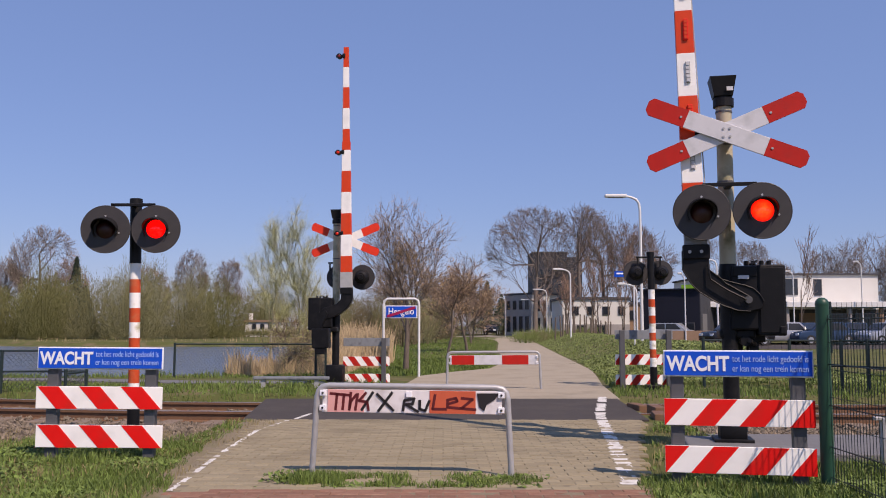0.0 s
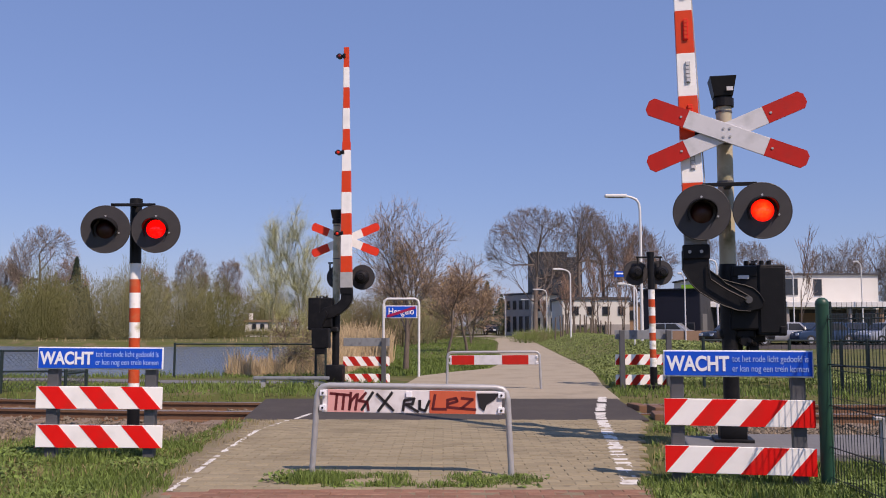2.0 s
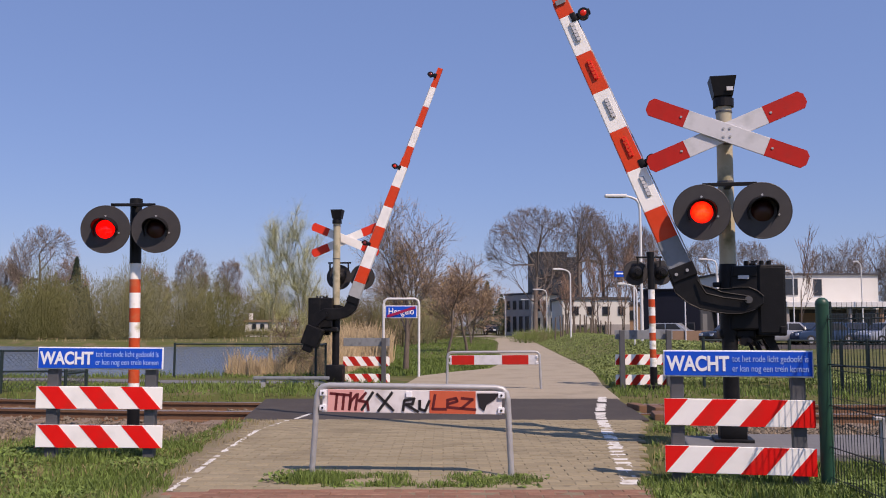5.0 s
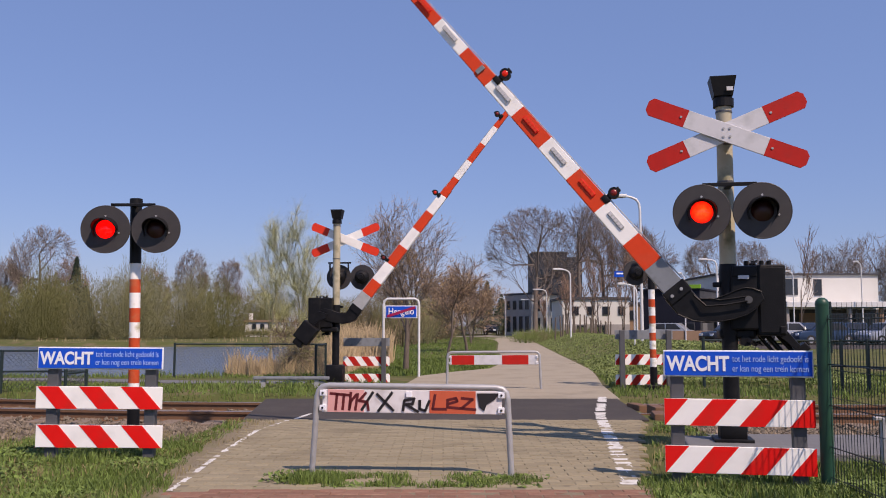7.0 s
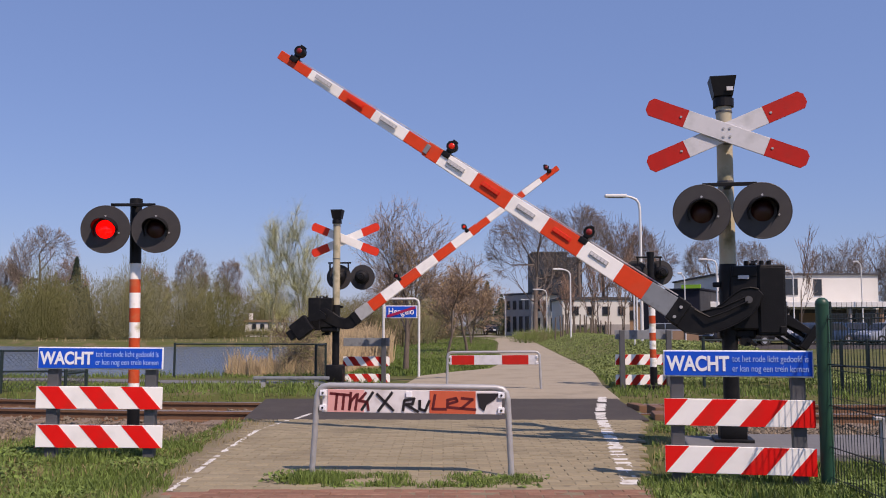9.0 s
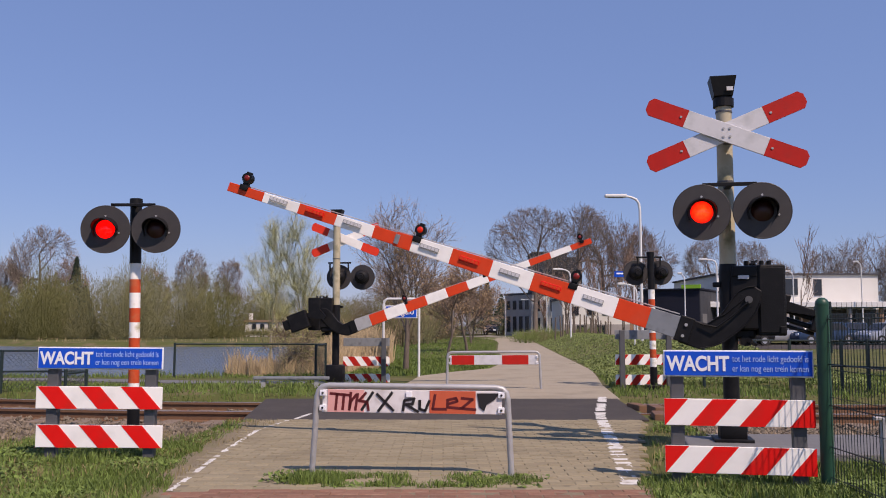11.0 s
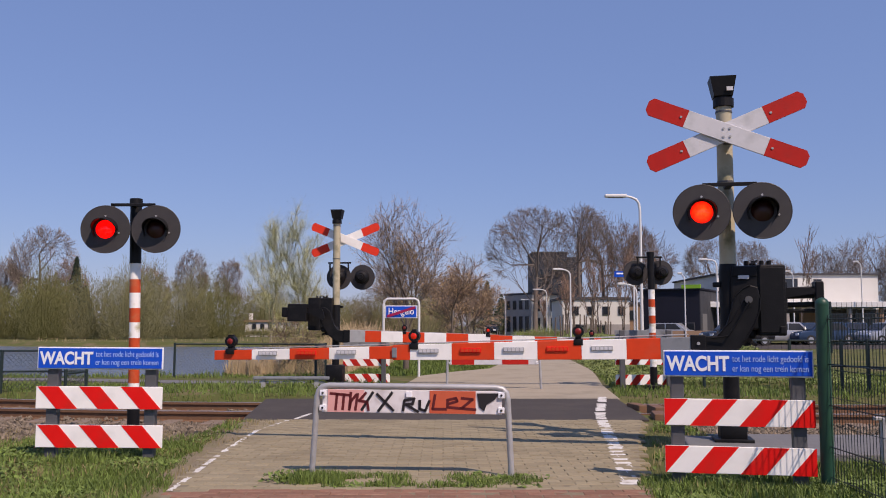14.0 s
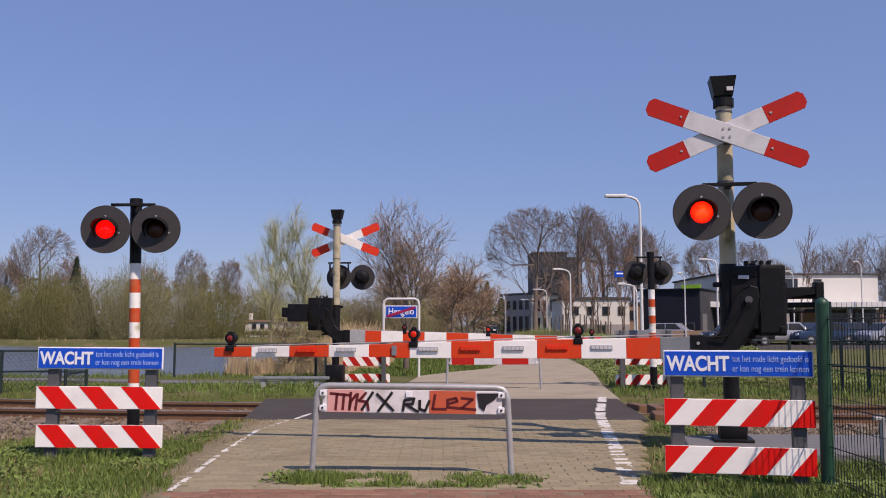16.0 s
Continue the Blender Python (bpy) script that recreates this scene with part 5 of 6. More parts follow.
# ---- fences ----
def mesh_panel(parent, a, b, z0, z1, step, diag, r, material, label=""):
    bm = B()
    a, b = Vector(a), Vector(b)
    L = (b - a).length
    n = int(L / step)
    d = (b - a).normalized()

    def wire(p, q):
        w = (q - p).normalized().orthogonal().normalized() * r
        o = (q - p).normalized().cross(w)
        ring = [[bm.verts.new(c + w), bm.verts.new(c - w * .5 + o * .87), bm.verts.new(c - w * .5 - o * .87)] for c in (p, q)]
        for k in range(3):
            bm.faces.new((ring[0][k], ring[0][(k + 1) % 3], ring[1][(k + 1) % 3], ring[1][k]))

    for i in range(-int((z1 - z0) / step) if diag else 0, n + 1):
        if diag:
            for s in (1, -1):
                u0, u1 = i * step, i * step + (z1 - z0)
                c0, c1 = max(0, u0), min(L, u1)
                if c1 <= c0:
                    continue
                za, zb = (z0 + (c0 - u0), z0 + (c1 - u0)) if s > 0 else (z1 - (c0 - u0), z1 - (c1 - u0))
                wire(a + d * c0 + Vector((0, 0, za)), a + d * c1 + Vector((0, 0, zb)))
        else:
            wire(a + d * (i * step) + Vector((0, 0, z0)), a + d * (i * step) + Vector((0, 0, z1)))
    ob = part("wire_mesh", bm, material, parent, label or "woven wire mesh")
    tagged(ob, kind="stuff")
    return ob


def fence(name, label, pts, h, post_r, rails, material, step, diag, wr, zb=0.05, kind="tube", group=""):
    t = thing(name, label, "fence", None, group)
    for p in pts:
        g = ground_z(p[0], p[1])
        part("post", cyl(B(), (p[0], p[1], g - 0.1), (p[0], p[1], g + h), post_r, seg=12), material, t, smooth=True)
    for a, b in zip(pts, pts[1:]):
        for z in rails:
            part("rail", cyl(B(), (a[0], a[1], z), (b[0], b[1], z), post_r * 0.6, seg=8), material, t)
        if step:
            mesh_panel(t, (a[0], a[1], 0), (b[0], b[1], 0), zb, rails[0], step, diag, wr, material)
    return t


fence("chain_link_fence", "low dark chain-link fence along the pond bank", [(-6.35, 21.0), (-2.75, 20.8), (-2.75, 19.2)], 0.80, 0.028, (0.77,), DARKFENCE, 0.09, True, 0.0022)
fence("tube_fence", "dark green tube fence with wire mesh beside the track", [(-9.2, 16.4), (-8.15, 16.4), (-7.15, 16.45), (-6.62, 16.5), (-6.62, 15.6)], 0.78, 0.03, (0.74, 0.36), DARKFENCE, 0.09, True, 0.004)
fence("tube_fence", "dark green tube fence along the track side", [(5.05, 17.2), (6.6, 16.9), (7.45, 16.6), (7.75, 16.2), (8.05, 15.8), (8.5, 15.2)], 0.95, 0.032, (0.92, 0.45), DARKFENCE, 0.12, False, 0.0028)
gf = thing("mesh_fence", "dark green mesh fence with a stout round-capped post", "fence")
bm = B()
cyl(bm, (2.83, 6.6, -0.1), (2.81, 6.55, 1.36), 0.048, seg=20)
bmesh.ops.create_uvsphere(bm, u_segments=16, v_segments=8, radius=0.05, matrix=Matrix.Translation((2.81, 6.55, 1.36)))
part("post", bm, GREENPAINT, gf, "dark green coated post", smooth=True)
part("post", cyl(B(), (2.82, 5.2, -0.1), (2.82, 5.2, 1.5), 0.045, seg=16), GREENPAINT, gf, "dark green coated post", smooth=True)
mesh_panel(gf, (2.83, 6.55, 0), (2.82, 5.2, 0), 0.06, 1.28, 0.045, False, 0.0028, DARKFENCE, "upright wire mesh")
for z in (0.1, 0.32, 0.62, 0.92, 1.25):
    part("rail", cyl(B(), (2.83, 6.55, z), (2.82, 5.2, z), 0.0045, seg=6), DARKFENCE, gf)
bm = B()
for k in range(7):
    cyl(bm, (2.834, 6.55, 0.08 + k * 0.2), (2.824, 5.2, 0.08 + k * 0.2), 0.0024, seg=4)
tagged(part("wire_mesh", bm, DARKFENCE, gf, "level mesh wires"), kind="stuff")
bm = B()
cyl(bm, (2.75, 6.5, 0.02), (2.9, 6.6, 0.05), 0.012, seg=8)
part("ground_anchor", bm, GALV, gf)
sf = thing("railing", "dark spiked railing before the parked cars", "fence")
for k in range(46):
    x = 17.6 + k * 0.17
    part("bar", cyl(B(), (x, 40 - k * 0.12, 0.3), (x, 40 - k * 0.12, 2.25), 0.014, 0.008, 5), DARKFENCE, sf)
for z in (0.4, 2.0):
    part("rail", cyl(B(), (17.5, 40.1, z), (25.4, 34.5, z), 0.025, seg=6), DARKFENCE, sf)
for k in (0, 15, 30, 45):
    part("post", cyl(B(), (17.55 + k * 0.17, 40.05 - k * 0.12, -0.1), (17.55 + k * 0.17, 40.05 - k * 0.12, 2.3), 0.05, seg=8), DARKFENCE, sf)
dp = solid("steel_post", cyl(B(), (0, 0, -0.1), (0, 0, 1.55), 0.055, seg=12), DARKFENCE, "dark steel post standing by the fence", "post", m=pose(8.15, 16.0, 0))
# low bench-like rail on the grass, and a cable duct slab
bn = thing("guard_rail", "low galvanised rail on short posts beside the crossing", "barrier rail")
part("beam", box(B(), (-3.0, 17.6, 0.17), (1.5, 0.16, 0.06), 0.015), CLAMP, bn)
for x in (-3.55, -2.5):
    part("post", box(B(), (x, 17.6, 0.06), (0.09, 0.09, 0.24), 0.01), GALV, bn)
solid("concrete_slab", box(B(), (0, 0, 0), (4.2, 1.5, 0.09), 0.01), CONCRETE, "pale concrete slab beside the barrier foot", "slab", m=pose(4.9, 8.8, -0.005, 0, 0, -3))
duct = solid("track_post", cyl(B(), (0, 0, -0.1), (0, 0, 0.42), 0.03, seg=10), GALV, "short galvanised post by the slab", "post", m=pose(3.72, 7.55, 0))
part("cap", box(B(), (0, 0, 0.42), (0.16, 0.05, 0.03), 0.005), GALV, duct)
cb = thing("kerb_boards", "rusty timber edge beside the crossing deck", "kerb", kind="structure")
for k in range(3):
    part("timber", box(B(), (0, 0, 0), (0.16, 0.5, 0.14), 0.012), RUST, cb, m=pose(2.83 + 0.12 * (k == 1), 11.7 + k * 0.62, 0.0 + 0.03 * (k % 2), 0, 0, 8 * (k - 1)))


# ---- street lamps ----
def street_lamp(x, y, h, reach, r, head, label):
    r *= 0.75
    t = thing("street_lamp", label, "street lamp", pose(x, y, 0), group="street lamps along the lane")
    pts = [(0, 0, -0.1), (0, 0, h * 0.3), (0, 0, h - 0.45), (-0.03, 0, h - 0.22), (-0.12, 0, h - 0.08), (-0.3, 0, h), (-reach * 0.5, 0, h + 0.03)]
    part("post", tube(B(), pts, [r * 1.3, r * 1.25, r, r, r * .95, r * .9, r * .85], 10), LAMPPAINT, t, "curved pale lamp post", smooth=True)
    part("head", box(B(), (-reach * 0.5 - head / 2, 0, h + 0.045), (head, 0.2, 0.11), 0.03), LAMPPAINT, t, "flat pale lamp head")
    part("diffuser", box(B(), (-reach * 0.5 - head / 2, 0, h - 0.01), (head * 0.7, 0.15, 0.03), 0.01), WALLGREY, t)


street_lamp(6.75, 30, 5.6, 0.9, 0.06, 0.75, "pale curved street lamp beyond the bank")
street_lamp(7.66, 53, 4.55, 0.9, 0.06, 0.6, "pale street lamp along the lane")
street_lamp(9.4, 80, 4.45, 0.9, 0.06, 0.8, "pale street lamp along the lane")
street_lamp(9.7, 96, 4.0, 0.9, 0.06, 0.8, "distant street lamp along the lane")
street_lamp(6.9, 98, 4.3, 0.9, 0.06, 0.8, "distant street lamp along the lane")
street_lamp(17.1, 55, 5.3, 1.2, 0.07, 0.5, "pale street lamp by the car park")
street_lamp(15.9, 58, 4.6, 0.3, 0.05, 0.3, "pale lamp post before the black building")
street_lamp(9.0, 41, 3.1, 1.1, 0.05, 0.35, "low pale lamp by the bank")
street_lamp(28.6, 72, 5.6, 0.4, 0.06, 0.4, "slim lamp post before the white building")
street_lamp(34.2, 72, 6.4, 0.4, 0.06, 0.4, "slim lamp post before the white building")
bsn = thing("street_name_sign", "small blue street name plate on a lamp post", "sign", pose(5.8, 30, 0))
part("plate", box(B(), (0.33, -0.1, 2.95), (0.62, 0.02, 0.2), 0.004), BLUE, bsn)
part("bar", box(B(), (0.30, -0.115, 2.97), (0.42, 0.006, 0.05)), SIGNWHITE, bsn)
part("clip", box(B(), (0.70, -0.05, 2.95), (0.14, 0.1, 0.06), 0.004), GALV, bsn)
part("post", cyl(B(), (0.69, -0.02, -0.1), (0.69, -0.02, 3.1), 0.03, seg=8), LAMPPAINT, bsn)


# ---- buildings ----
def building(name, label, x0, x1, y, depth, h, wall, windows, roof=None, base=None, trim=0.25, m=None):
    """A block with set-in windows: windows are (x, z, width, height)."""
    t = thing(name, label, "building", m)
    part("wall", box(B(), ((x0 + x1) / 2, y + depth / 2, h / 2), (x1 - x0, depth, h)), wall, t)
    part("roof", box(B(), ((x0 + x1) / 2, y + depth / 2, h + trim / 2 + 0.002), (x1 - x0 + 0.3, depth + 0.3, trim)), roof or ROOFDARK, t, "flat dark roof edge")
    if base:
        part("plinth", box(B(), ((x0 + x1) / 2, y - 0.04, base[0] / 2), (x1 - x0, 0.1, base[0])), base[1], t)
    for wx, wz, ww, wh in windows:
        w = part("window", box(B(), (wx, y - 0.03, wz), (ww + 0.12, 0.12, wh + 0.12)), ROOFDARK, t, "dark-framed window")
        part("pane", box(B(), (wx, y - 0.085, wz), (ww, 0.04, wh)), WINDOW, w)
    return t


building("apartment_tower", "dark grey apartment tower behind bare trees", 16.4, 22.6, 160, 10, 14.4, WALLDARK, [(17.6 + 1.9 * i, 3 + 2.6 * j, 1.1, 1.3) for i in range(3) for j in range(4)])
part("stair_wing", box(B(), (24.1, 166, 6.9), (3.0, 8, 13.8)), WALLDARK, bpy.data.objects["apartment_tower"], "grey stair wing")
row = building("terraced_house", "cream-fronted house with its shaded side painted grey", 0, 4.0, 0, 5.0, 4.9, WALLWHITE, [(0.9 + 1.15 * i, z, 0.45, 1.2) for i in range(3) for z in (1.5, 3.6)], m=pose(10.6, 105, 0, 0, 0, 35))
# grey facing darkens the pale house's shaded side by colour
part("brick_side", box(B(), (-0.06, 2.5, 2.45), (0.12, 4.9, 4.86)), WALLGREY, row, "side wall painted grey for its shade")
for k in range(4):
    for z, hh in ((1.4, 1.9), (3.7, 1.1)):
        w = part("window", box(B(), (-0.13, 0.8 + 1.15 * k, z), (0.1, 0.62, hh)), ROOFDARK, row, "dark-framed window")
        part("pane", box(B(), (-0.19, 0.8 + 1.15 * k, z), (0.04, 0.46, hh - 0.16)), WINDOW, w)
building("terraced_house", "white two-storey house with small dark upper windows", 12.3, 19.2, 91, 9, 3.9, WALLWHITE, [(13.6 + 1.6 * i, 2.75, 0.62, 0.75) for i in range(4)] + [(14.2 + 2 * i, 0.75, 0.9, 1.0) for i in range(2)], base=(1.35, WALLGREY))
building("terraced_house", "brown brick house end behind the trees", 18.8, 22.5, 92, 9, 3.4, BROWNWALL, [(19.8, 2.3, 0.8, 0.9), (21.4, 2.3, 0.8, 0.9)])
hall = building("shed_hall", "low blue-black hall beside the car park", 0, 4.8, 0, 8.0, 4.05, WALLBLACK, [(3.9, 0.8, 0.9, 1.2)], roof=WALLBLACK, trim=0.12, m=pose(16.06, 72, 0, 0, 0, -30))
# lighter grey panels put the sunlight on this black wall into its colour
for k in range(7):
    part("cladding_panel", box(B(), (4.83, 0.6 + 1.14 * k, 2.0), (0.06, 1.11, 3.95)), WALLDARK, hall, "lighter grey tone painted on the sunlit side")
part("panel", box(B(), (4.2, -0.1, 4.3), (1.5, 0.2, 0.3)), LIME, hall, "lime green panel on the roof edge")
part("door", box(B(), (4.92, 1.0, 1.1), (0.1, 1.4, 2.1)), CONCRETE, hall, "pale door")
building("white_hall", "long white-rendered hall over a dark glazed ground floor", 23.6, 37.5, 76, 14, 5.55, WALLWHITE, [(32.3, 4.5, 0.55, 1.3), (30.0, 4.55, 1.0, 1.3), (27.7, 4.1, 1.6, 1.1), (24.6, 4.1, 1.4, 1.1)], base=(2.6, ROOFDARK), trim=0.15)
wh = bpy.data.objects["white_hall"]
part("canopy", box(B(), (29.6, 74.2, 2.95), (15.5, 3.4, 0.45), 0.03), LAMPPAINT, wh, "pale canopy over the ground floor")
for k in range(6):
    part("column", box(B(), (23.2 + k * 2.6, 73.0, 1.35), (0.3, 0.3, 2.7)), BROWNWALL if k % 2 else WALLGREY, wh)
    part("glazing", box(B(), (24.2 + k * 2.4, 75.9, 1.3), (1.7, 0.1, 2.0)), WINDOW if k % 3 else BROWNWALL, wh)
building("farmhouse", "small white house far across the pond", -21.9, -18.3, 98, 5, 1.6, WALLWHITE, [(-20.9 + 0.9 * i, 1.15, 0.35, 0.5) for i in range(3)], roof=BROWNWALL)
building("farmhouse", "low white outbuilding far across the pond", -16.6, -14.9, 99, 4, 1.5, WALLWHITE, [(-16.1, 1.1, 0.35, 0.5)], roof=BROWNWALL)
part("chimney", box(B(), (-21.5, 99, 2.1), (0.35, 0.5, 1.0)), WALLWHITE, bpy.data.objects["farmhouse"], "white chimney")
for k in range(8):
    thicket(-23.5 + k * 1.35, 94 + rs0.uniform(-.6, .6), 2.0, 1.2, rs0.uniform(0.6, 0.9), 300 + k, (TH3, THICKET)[k % 2], "low olive hedge before the white houses", 900)
building("terraced_house", "dark grey house far down the lane", 3.6, 7.2, 128, 9, 4.6, WALLGREY, [(4.4 + 1.1 * i, z, 0.6, 1.0) for i in range(3) for z in (1.4, 3.3)])


# ---- parked vehicles ----
def car(m, label, paint):
    t = thing("parked_car", label, "car", m, group="parked cars")
    bm = B()
    prism(bm, [(-2.1, 0.3), (-2.12, 0.62), (-1.95, 0.82), (-1.2, 0.9), (1.5, 0.92), (2.05, 0.86), (2.12, 0.55), (2.08, 0.3)], -0.86, 0.86, 0.06)
    part("body", bm, paint, t, "rounded car body", smooth=True)
    bm = B()
    prism(bm, [(-1.2, 0.88), (-0.55, 1.40), (1.1, 1.42), (1.75, 0.9)], -0.74, 0.74, 0.05)
    c = part("cabin", bm, paint, t, smooth=True)
    for y in (-0.745, 0.745):
        for pts in ([(-0.95, 0.93), (-0.48, 1.33), (0.2, 1.35), (0.2, 0.93)], [(0.28, 0.93), (0.28, 1.35), (1.0, 1.35), (1.45, 0.93)]):
            part("side_window", prism(B(), pts, y - 0.012, y + 0.012), CARGLASS, c)
    part("windscreen", box(B(), (0, 0, 0), (0.03, 1.25, 0.62)), CARGLASS, c, m=pose(-0.9, 0, 1.15, 0, 51, 0))
    for x in (-1.3, 1.35):
        for y in (-0.78, 0.78):
            w = part("wheel", cyl(B(), (x, y - 0.1, 0.31), (x, y + 0.1, 0.31), 0.31, seg=20), TYRE, t, "black tyre", smooth=True)
            part("rim", cyl(B(), (x, y - 0.108, 0.31), (x, y + 0.108, 0.31), 0.19, seg=14), CARSILVER, w)
    for y in (-0.6, 0.6):
        part("headlight", box(B(), (-2.08, y, 0.66), (0.08, 0.34, 0.14), 0.02), SIGNWHITE, t)
    return t


c1 = car(pose(17.9, 54, 0.0, 0, 0, 15), "dark parked car beside the black hall", CARBLACK)
for x, y, p, lb, rz in ((22.6, 60, CARSILVER, "silver parked car in the car park", 70), (25.2, 60.5, CARBLUE, "dark blue parked car in the car park", 80), (27.8, 60, CARBLUE, "dark blue parked car in the car park", 82), (30.4, 59, CARSILVER, "silver parked car in the car park", 80), (21.6, 57, CARSILVER, "silver parked car near the lane", 10), (33.0, 60, CARBLACK, "black parked car in the car park", 80), (28.2, 56, CARSILVER, "silver parked car glinting in the sun", 15), (24.1, 56.5, CARBLUE, "dark blue parked car in the car park", 12)):
    car(pose(x, y, 0, 0, 0, rz), lb, p)
lot = sheet("car_park", [(12.5, 46), (13.5, 59)], [(40, 46), (48, 70)], 0.01, ASPHALT, label="grey car park before the halls", category="car park", kind="structure")


# stakes and a hedge line before the houses, a car far down the lane
stake_me = to_mesh("tree_stake", cyl(B(), (0, 0, -0.1), (0, 0, 1.5), 0.06, 0.05, 7), BARK)
for k in range(16):
    o = new("tree_stake", stake_me)
    o.matrix_basis = pose(7.6 + k * 0.42 + 0.1 * math.sin(k * 2.1), 60 + 0.9 * k, ground_z(7.6 + k * 0.42, 60 + 0.9 * k), 2 * math.sin(k), 2 * math.cos(k * 3), 0)
    tagged(o, "weathered wooden stake before the houses", "stake", "wooden stakes")
car(pose(6.4, 116, 0, 0, 0, 80), "dark car far down the lane", CARBLACK)
car(pose(17.2, 68.6, 0, 0, 0, -30), "pale parked car before the black hall", CARSILVER)
low_wall = solid("garden_wall", box(B(), (0, 0, 0), (8.5, 0.25, 0.9), 0.02), BROWNWALL, "low brown brick wall before the car park", "wall", m=pose(17.2, 58.2, 0.43))


# ---- pavers: nearest ones singly, the rest joined ----
def paver_mesh(name, material, l=0.1975, w=0.0975):
    bm = B()
    box(bm, (0, 0, 0), (l, w, 0.05), 0.0)
    es = [e for e in bm.edges if all(v.co.z > 0 for v in e.verts)]
    bmesh.ops.bevel(bm, geom=es, offset=0.005, segments=1, affect="EDGES", profile=0.5)
    return to_mesh(name, bm, material)


pm, rm = paver_mesh("paver", PAVER), paver_mesh("red_paver", REDPAVER)
rs1 = random.Random(4)
jv, jf, rv, rf = [], [], [], []
singles = 0
row = 0
y = 5.3
while y < 11.3:
    off = 0.1 * (row % 2)
    x = -2.4 + off
    while x < 2.55:
        e0, e1 = float(np.interp(y, [5, 6, 7, 8.4, 11.3], [-1.93, -1.93, -2.12, -2.24, -2.36])), min(float(np.interp(y, [5, 6, 7, 8.4, 9.5, 11.3], [1.45, 1.45, 1.52, 1.82, 2.05, 2.5])), 2.5)
        if e0 < x - 0.1 and x + 0.1 < e1 + 0.12:
            red = y < 6.5 + 0.10 * math.cos(x * 0.9)
            dz = rs1.uniform(-0.003, 0.003) - 0.016 + 0.004 * noise.noise((x, y, 0))
            tilt = (rs1.uniform(-.8, .8), rs1.uniform(-.8, .8), rs1.uniform(-.9, .9))
            near = 6.2 < y < 7.95 and -1.9 < x < 1.6
            if near and singles < 300:
                o = new("paver", rm if red else pm)
                o.parent = road
                o.matrix_basis = pose(x, y, dz + 0.004, *tilt)
                singles += 1
            else:
                vv, ff = (rv, rf) if red else (jv, jf)
                i = len(vv)
                M = pose(x, y, dz + 0.004, *tilt)
                for sx, sy, sz in ((-.0988, -.0488, 0), (.0988, -.0488, 0), (.0988, .0488, 0), (-.0988, .0488, 0), (-.094, -.044, .025), (.094, -.044, .025), (.094, .044, .025), (-.094, .044, .025)):
                    vv.append(tuple(M @ Vector((sx, sy, sz))))
                ff += [(i + 4, i + 5, i + 6, i + 7), (i, i + 1, i + 5, i + 4), (i + 1, i + 2, i + 6, i + 5), (i + 2, i + 3, i + 7, i + 6), (i + 3, i, i + 4, i + 7)]
        x += 0.2
    y += 0.1
    row += 1
raw("pavers", jv, jf, PAVER_FAR, road, kind="stuff", label="buff concrete block paving")
REDPAVER_FAR = mat("red_clay_pavers_joined", (0.235, 0.128, 0.088), 0.88, var=0.2, scale=35, bump=0.25, bscale=150, dirt=(0.30, 0.23, 0.17), dscale=5, damount=0.7, spec=0.15, island=0.15)
raw("red_pavers", rv, rf, REDPAVER_FAR, road, kind="stuff", label="red clay block paving")


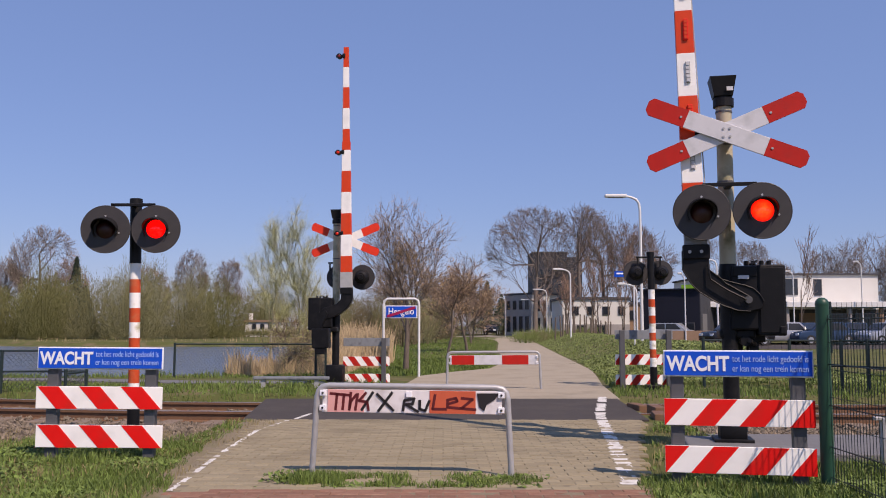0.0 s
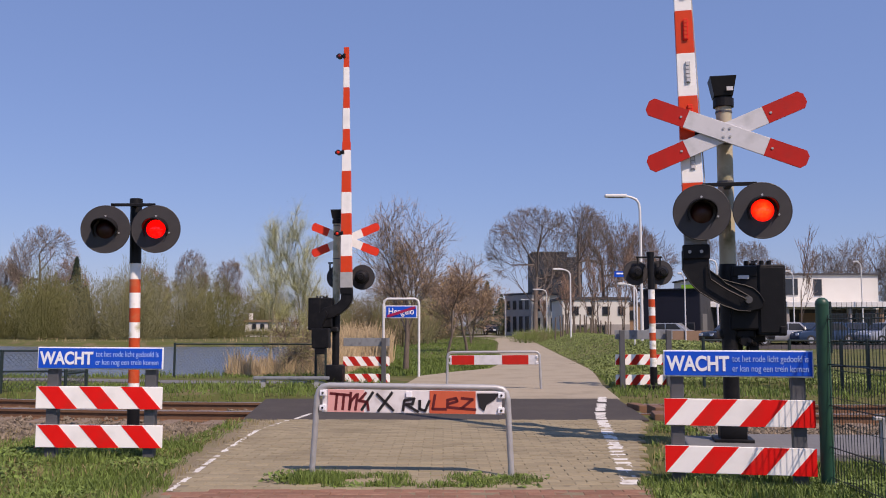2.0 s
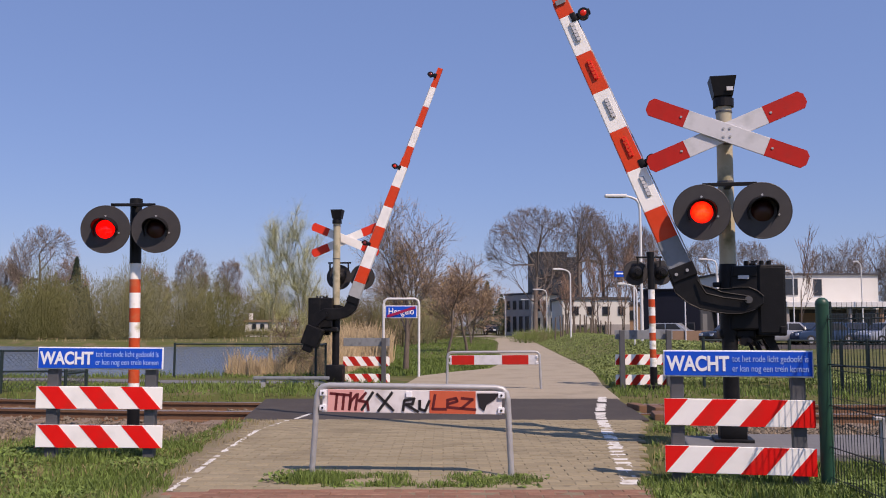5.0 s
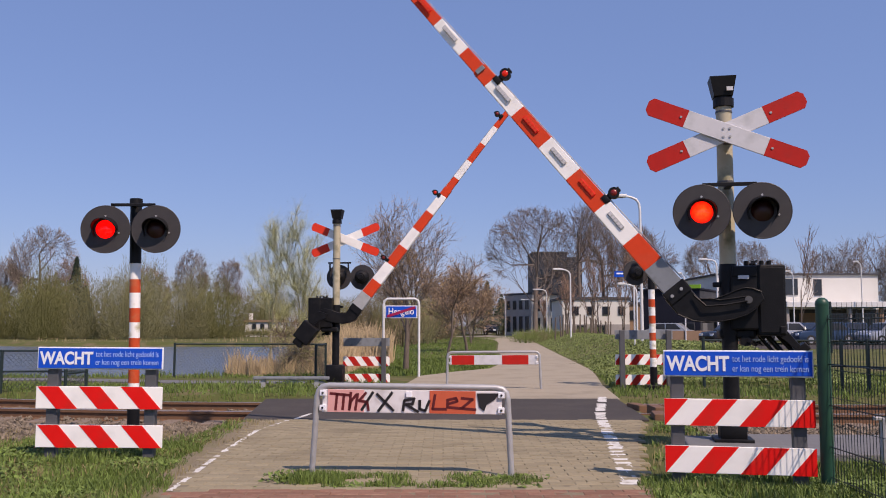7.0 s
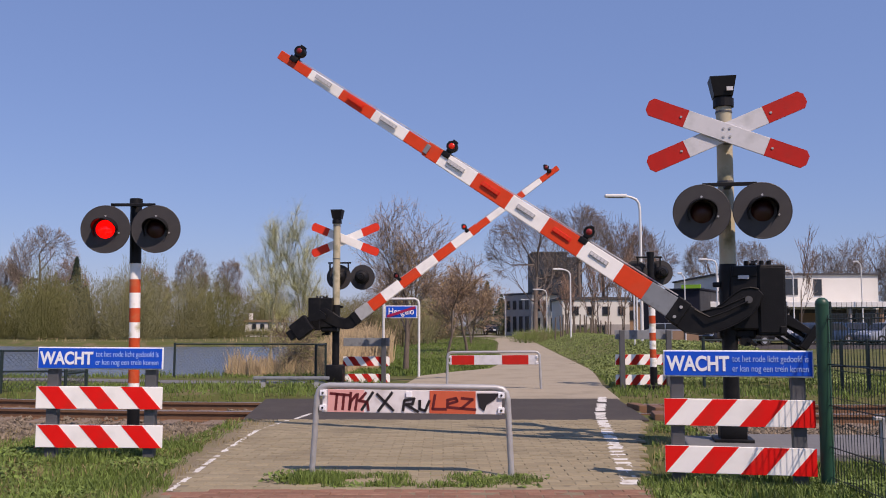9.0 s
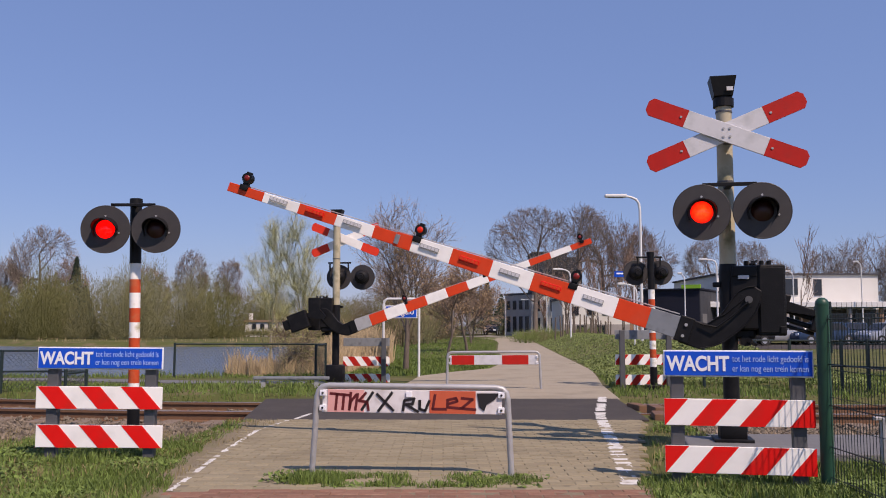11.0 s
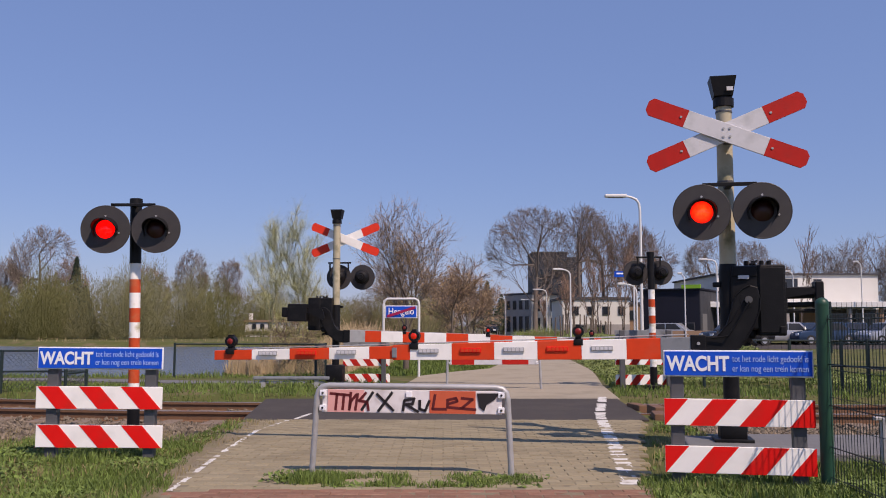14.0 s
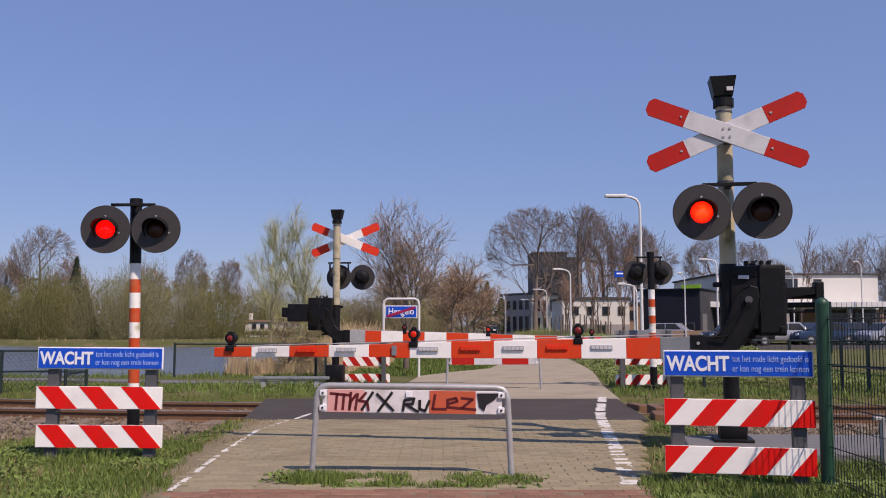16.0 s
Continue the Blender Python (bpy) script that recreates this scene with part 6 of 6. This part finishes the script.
# ---- what moves ----
def motions():
    near = [(0, 89.1), (2.35, 89.1), (2.5, 88.8), (2.75, 87.6), (3.0, 85.8), (3.5, 80.7), (4.0, 76.3), (6.5, 55.6), (7.0, 51.0), (7.5, 47.1), (8.0, 43.0), (8.5, 39.1), (9.0, 34.9), (11.5, 14.8), (12.0, 10.8), (12.5, 7.1), (13.0, 4.0), (13.5, 1.2), (13.85, -0.3), (14.1, -0.35), (14.4, 0.2), (14.7, 0.05), (15.0, 0.0), (16.0, 0.0)]
    far = [(0, 91.4), (2.35, 91.34), (2.5, 91.24), (2.75, 90.23), (3.0, 88.33), (3.5, 83.31), (4.0, 78.6), (6.5, 57.45), (7.0, 52.92), (7.5, 49.19), (8.0, 45.06), (8.5, 41.23), (9.0, 37.0), (11.5, 16.4), (12.0, 12.5), (12.5, 8.7), (13.0, 5.3), (13.5, 2.04), (13.85, 0.0), (14.1, -0.3), (14.4, 0.15), (14.7, 0.0), (15.0, 0.0), (16.0, 0.0)]
    for boom, who, at in BOOMS:
        walk(boom, [(t, pose(at.x, at.y, at.z, 0, a, 0)) for t, a in (near if who == "near" else far)])
    # the lamps flash in turn: each lens drum turns its lit half to the front and away again
    period, first, on = 0.6583, 0.13, 0.42
    for lens, side, who, at in LENSES:
        events = []
        for k in range(-1, 25):
            a = first + k * period
            events += [(a, side == "L"), (a + on, side == "R")]
        if side == "T":
            events = [(-1, who == "far")]
        elif who == "far":
            events = [(e, not s) for e, s in events]
        if who == "near" and lens.parent.name.startswith("lamp_head"):
            events = [(t, s and not 7.75 < t < 10.2) for t, s in events]
        elif (who, side) in (("near", "R"), ("far", "L")):  # these two only light once the boom is low
            events = [(t, s and t > 10.5) for t, s in events]
        if who == "back":
            events = [(-1, False)]
        state = [s for t, s in events if t <= 0][-1]
        turn = 0 if state else 180
        rows = [(0, turn)]
        for t, s in events:
            if 0 < t < 15.97 and s != state:
                state = s
                half = round(t * 2) / 2
                t0 = t if abs(t - half) > 0.07 else half + math.copysign(0.07, t - half)
                t0 = round(t0 * FPS) / FPS
                rows += [(t0 - 0.05, turn), (t0 - 0.0166, turn + 60), (t0 + 0.0167, turn + 120), (t0 + 0.05, turn + 180)]
                turn += 180
        rows.append((16, turn))
        clean = []
        for t, a in rows:
            fr = frame(t)
            if clean and fr <= clean[-1][2]:
                fr = clean[-1][2] + 1
            clean.append(((fr - 1) / FPS, a, fr))
        walk(lens, [(t, pose(at.x, at.y, at.z, 0, 0, a)) for t, a, _ in clean])


motions()
